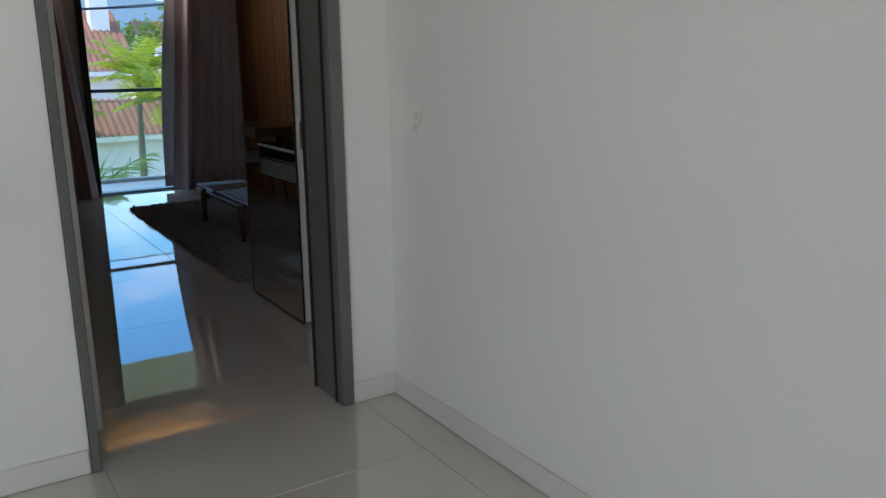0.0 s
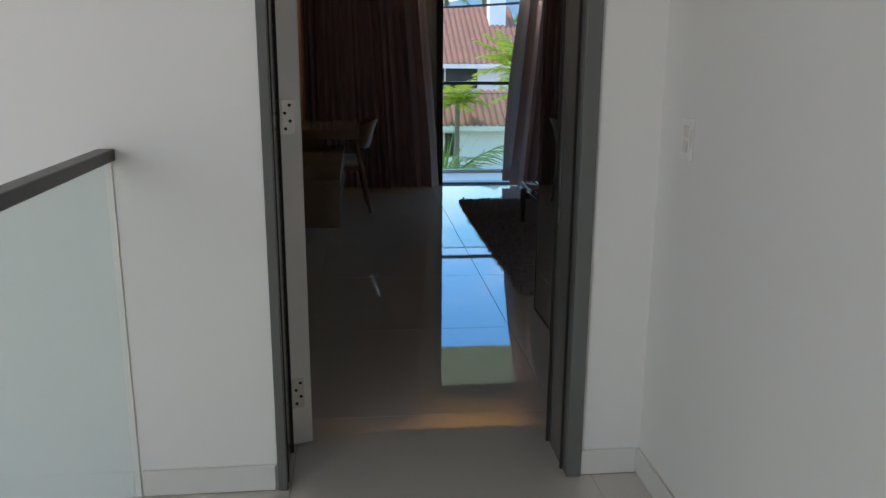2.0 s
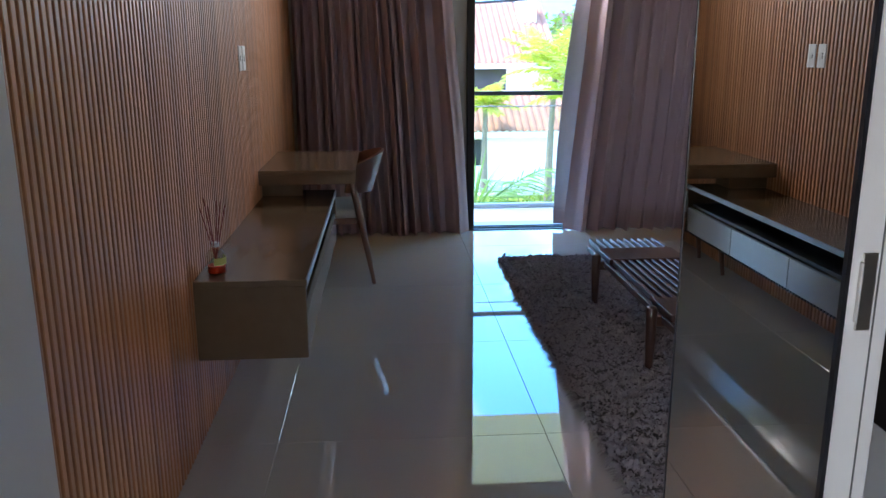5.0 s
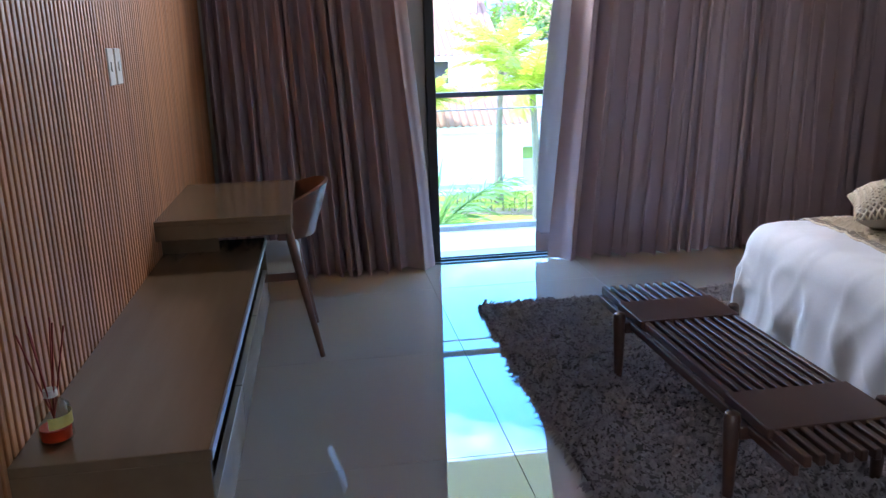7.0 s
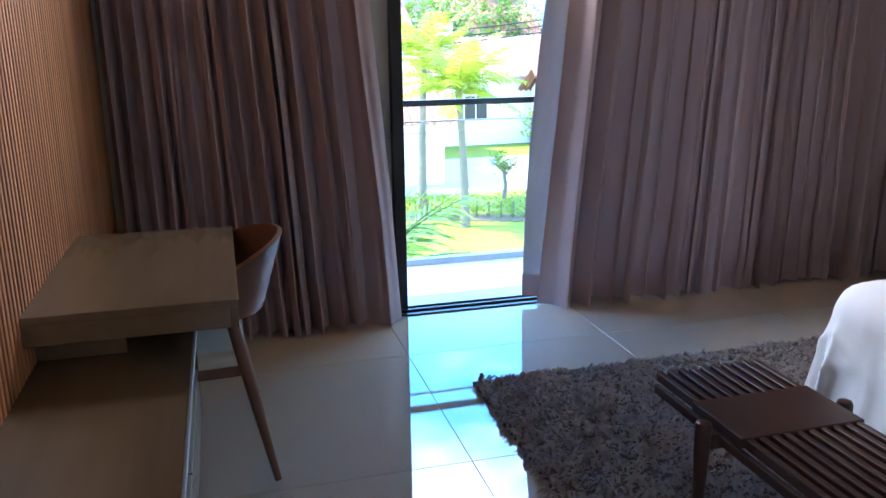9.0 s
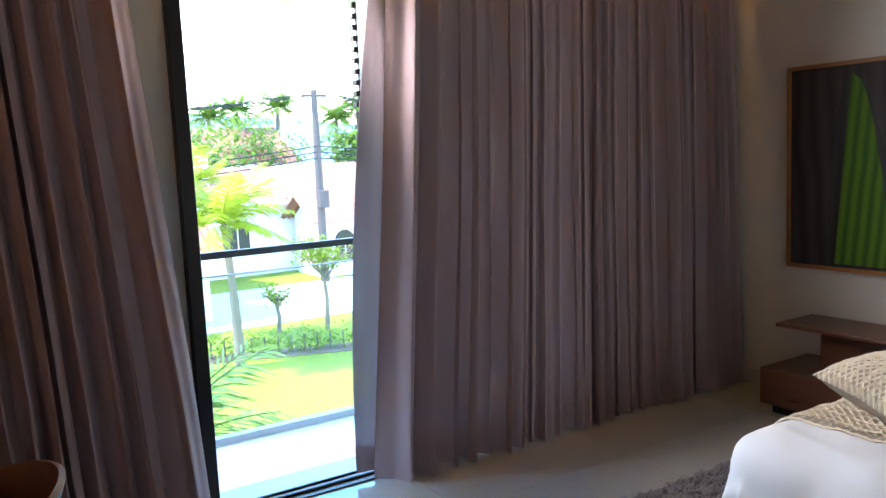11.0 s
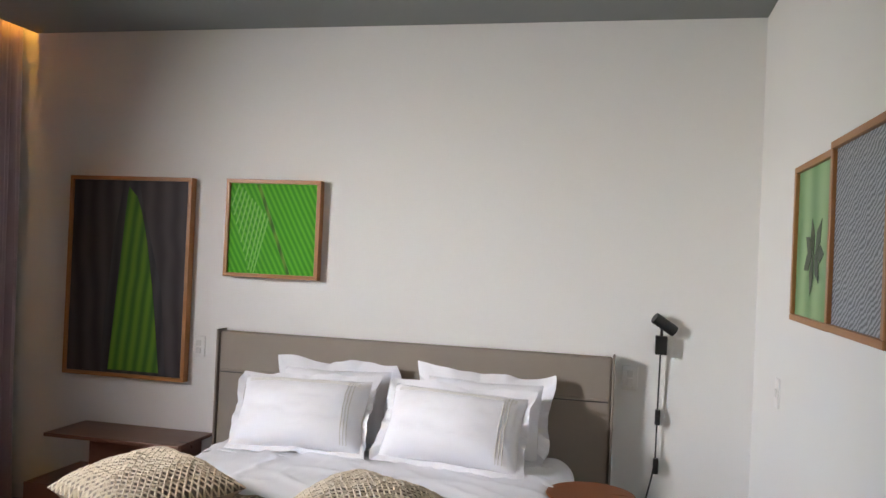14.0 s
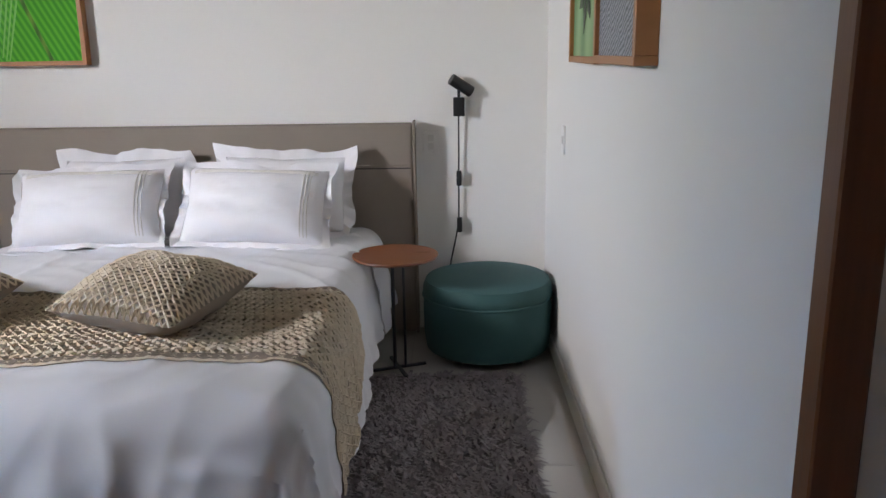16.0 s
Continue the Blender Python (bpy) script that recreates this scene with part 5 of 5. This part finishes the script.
def house(label, x0, x1, y0, y1, z1, rise, openings, cols=40, arch=False):
    ob = thing("house", label, "house", "neighbouring houses", at=(0, 0, 0))
    part("wall", joined((x0, x1, y0, y0 + 0.2, G, z1), (x0, x1, y1 - 0.2, y1, G, z1), (x0, x0 + 0.2, y0 + 0.2, y1 - 0.2, G, z1), (x1 - 0.2, x1, y0 + 0.2, y1 - 0.2, G, z1)), M["render"], ob, "white rendered wall")
    ym = (y0 + y1) / 2
    for x in (x0, x1 - 0.2):
        gb = bmesh.new()
        pts = [(x, y0, z1), (x, y1, z1), (x, ym, z1 + rise)]
        a = [gb.verts.new(p) for p in pts]
        b = [gb.verts.new((p[0] + 0.2, p[1], p[2])) for p in pts]
        gb.faces.new(a)
        gb.faces.new(b[::-1])
        for i in range(3):
            gb.faces.new((a[i], a[(i + 1) % 3], b[(i + 1) % 3], b[i]))
        part("gable", gb, M["render"], ob)
    part("roof", gable_roof(bmesh.new(), x0, x1, y0, y1, z1 + 0.08, rise, cols=cols), M["terracotta"], ob, "terracotta tiled roof", smooth=True)
    part("fascia", box(x0 - 0.5, x1 + 0.5, y0 - 0.5, y0 - 0.42, z1 - 0.5 * rise / (ym - y0) - 0.06, z1 - 0.5 * rise / (ym - y0) + 0.1), M["render"], ob)
    for (a, b, c, d) in openings:
        w = part("window", box(a, b, y0 - 0.03, y0 - 0.005, c, d), M["window_dark"], ob, "dark window")
        part("frame", joined((a - 0.06, a, y0 - 0.05, y0 - 0.002, c, d), (b, b + 0.06, y0 - 0.05, y0 - 0.002, c, d), (a - 0.06, b + 0.06, y0 - 0.05, y0 - 0.002, d, d + 0.06), ((a + b) / 2 - 0.02, (a + b) / 2 + 0.02, y0 - 0.04, y0 - 0.031, c, d)), M["render"], w)
        if arch:
            n = 10
            pts = [((a + b) / 2 + (b - a) / 2 * math.cos(math.pi * k / n), d + 0.07 + (b - a) / 2 * math.sin(math.pi * k / n)) for k in range(n + 1)]
            part("arch", plate_poly(pts, "y", y0 - 0.03, 0.025), M["window_dark"], w)
    return ob


house_a = house("white house with a terracotta roof seen past the balcony", 0.2, 6.3, 27.5, 34.5, 1.15, 1.9, [(2.6, 5.0, 0.1, 0.95), (0.6, 1.8, -1.6, -0.3), (5.3, 6.0, -2.0, -0.4)], cols=34)
part("chimney", box(5.75, 6.4, 29.6, 30.3, 1.0, 3.6, bevel=0.03), M["render"], house_a, "tall white chimney")
lean_to = house("low tiled garden building in front of the white house", 1.2, 6.6, 24.0, 26.6, -0.75, 0.75, [(3.0, 3.8, -2.0, -1.2)], cols=30)
house_b = house("long white house with a terracotta roof and arched openings", 8.2, 26.0, 32.0, 39.0, 0.15, 1.1, [(9.6, 10.5, -1.7, -0.8), (12.5, 13.6, -1.9, -0.9), (15.0, 16.1, -1.9, -0.9), (18.0, 19.1, -1.9, -0.9)], cols=70, arch=True)
part("chimney", box(9.0, 9.6, 33.5, 34.1, 0.0, 1.9, bevel=0.03), M["render"], house_b, "white chimney")
house_p = house("white garage wing with a tiled roof beside the street", 12.2, 17.5, 29.2, 31.6, -0.55, 0.7, [(12.7, 13.5, -2.2, -1.5), (14.6, 16.0, -2.6, -1.6)], cols=30, arch=True)
house_c = house("distant house with a pale tiled roof", 12.0, 18.0, 46.0, 53.0, 1.6, 1.9, [(13.0, 14.0, 0.2, 1.2), (15.5, 16.5, 0.2, 1.2)], cols=30)
house_d = house("distant house with a pale tiled roof", 22.0, 31.0, 41.0, 48.0, 0.4, 1.6, [(23.5, 24.6, -1.0, 0.0), (27.0, 28.2, -1.0, 0.0)], cols=36)

pole = thing("utility_pole", "weathered utility pole with a crossarm and wires", "utility pole", at=(11.85, 28.3, G))
pb = bmesh.new()
tube(pb, [(0, 0, 0), (0, 0, 6.6)], [0.16, 0.11], 12)
part("shaft", pb, M["pole"], pole, smooth=True)
part("crossarm", box(-0.45, 0.45, -0.05, 0.05, 6.35, 6.45), M["pole"], pole)
part("transformer", box(-0.16, 0.16, -0.42, -0.12, 2.6, 3.2, bevel=0.04), M["pole"], pole, "grey transformer can")
for x in (-0.38, 0.38, 0.0):
    wb = bmesh.new()
    tube(wb, [(x + 26 * t, 0.4 * t, 6.45 - 0.9 * 4 * abs(t) * (1 - abs(t)) if abs(t) < 1 else 6.45) for t in [-1.2 + 0.1 * k for k in range(25)]], 0.016, 5)
    part("wire", wb, M["black_plastic"], pole)
for z in (4.3, 4.5, 4.7):
    wb = bmesh.new()
    tube(wb, [(26 * t, -0.1 + 0.4 * t, z - 0.8 * 4 * abs(t) * (1 - abs(t)) if abs(t) < 1 else z) for t in [-1.2 + 0.1 * k for k in range(25)]], 0.02, 5)
    part("wire", wb, M["black_plastic"], pole)

# far hill sheet, its haze only a blue tint in the material
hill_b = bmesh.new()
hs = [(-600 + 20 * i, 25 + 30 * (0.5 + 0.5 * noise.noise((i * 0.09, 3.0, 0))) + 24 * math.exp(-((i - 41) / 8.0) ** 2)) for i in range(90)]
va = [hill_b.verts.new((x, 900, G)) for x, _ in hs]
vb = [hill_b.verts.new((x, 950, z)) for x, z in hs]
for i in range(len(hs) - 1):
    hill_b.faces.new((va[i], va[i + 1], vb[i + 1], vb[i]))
structure("backdrop_hill", hill_b, M["hill"], "wooded hill on the horizon with blue haze painted into its colour", "backdrop")

# ---- single pieces: slats and tiles ----
_sm = mesh_of("slat", box(-0.001, 0.022, -0.0108, 0.0108, 0.002, 2.93, bevel=0.002, seg=1), M["slat"])
for i in range(165):
    o = new("slat", _sm)
    o.parent, o.location = wall_slats, (0.051, 0.285 + i * 0.0354, 0)

_cache = {}


def tile(x0, x1, y0, y1):
    g = 0.0006
    w, d = round(x1 - x0 - 2 * g, 3), round(y1 - y0 - 2 * g, 3)
    if w < 0.01 or d < 0.01:
        return
    if (w, d) not in _cache:
        _cache[(w, d)] = mesh_of("tile", box(-w / 2, w / 2, -d / 2, d / 2, -0.014, 0.0, bevel=0.0012, seg=1), M["tile"])
    o = new("tile", _cache[(w, d)])
    o.parent, o.location = floor, ((x0 + x1) / 2, (y0 + y1) / 2, 0)


xs = [-0.65 + k for k in range(7)]
ys = [-4.5 + k for k in range(12)]
for a in xs:
    for b in ys:
        x0, x1, y0, y1 = max(a, -0.13), min(a + 1, XR), max(b, -4.45), min(b + 1, YW)
        if y0 < 0 and x0 >= 1.515:
            continue
        if y0 < 0 and x1 > 1.515 and y1 <= 0.3:
            x1 = 1.515
        tile(x0, x1, y0, y1)
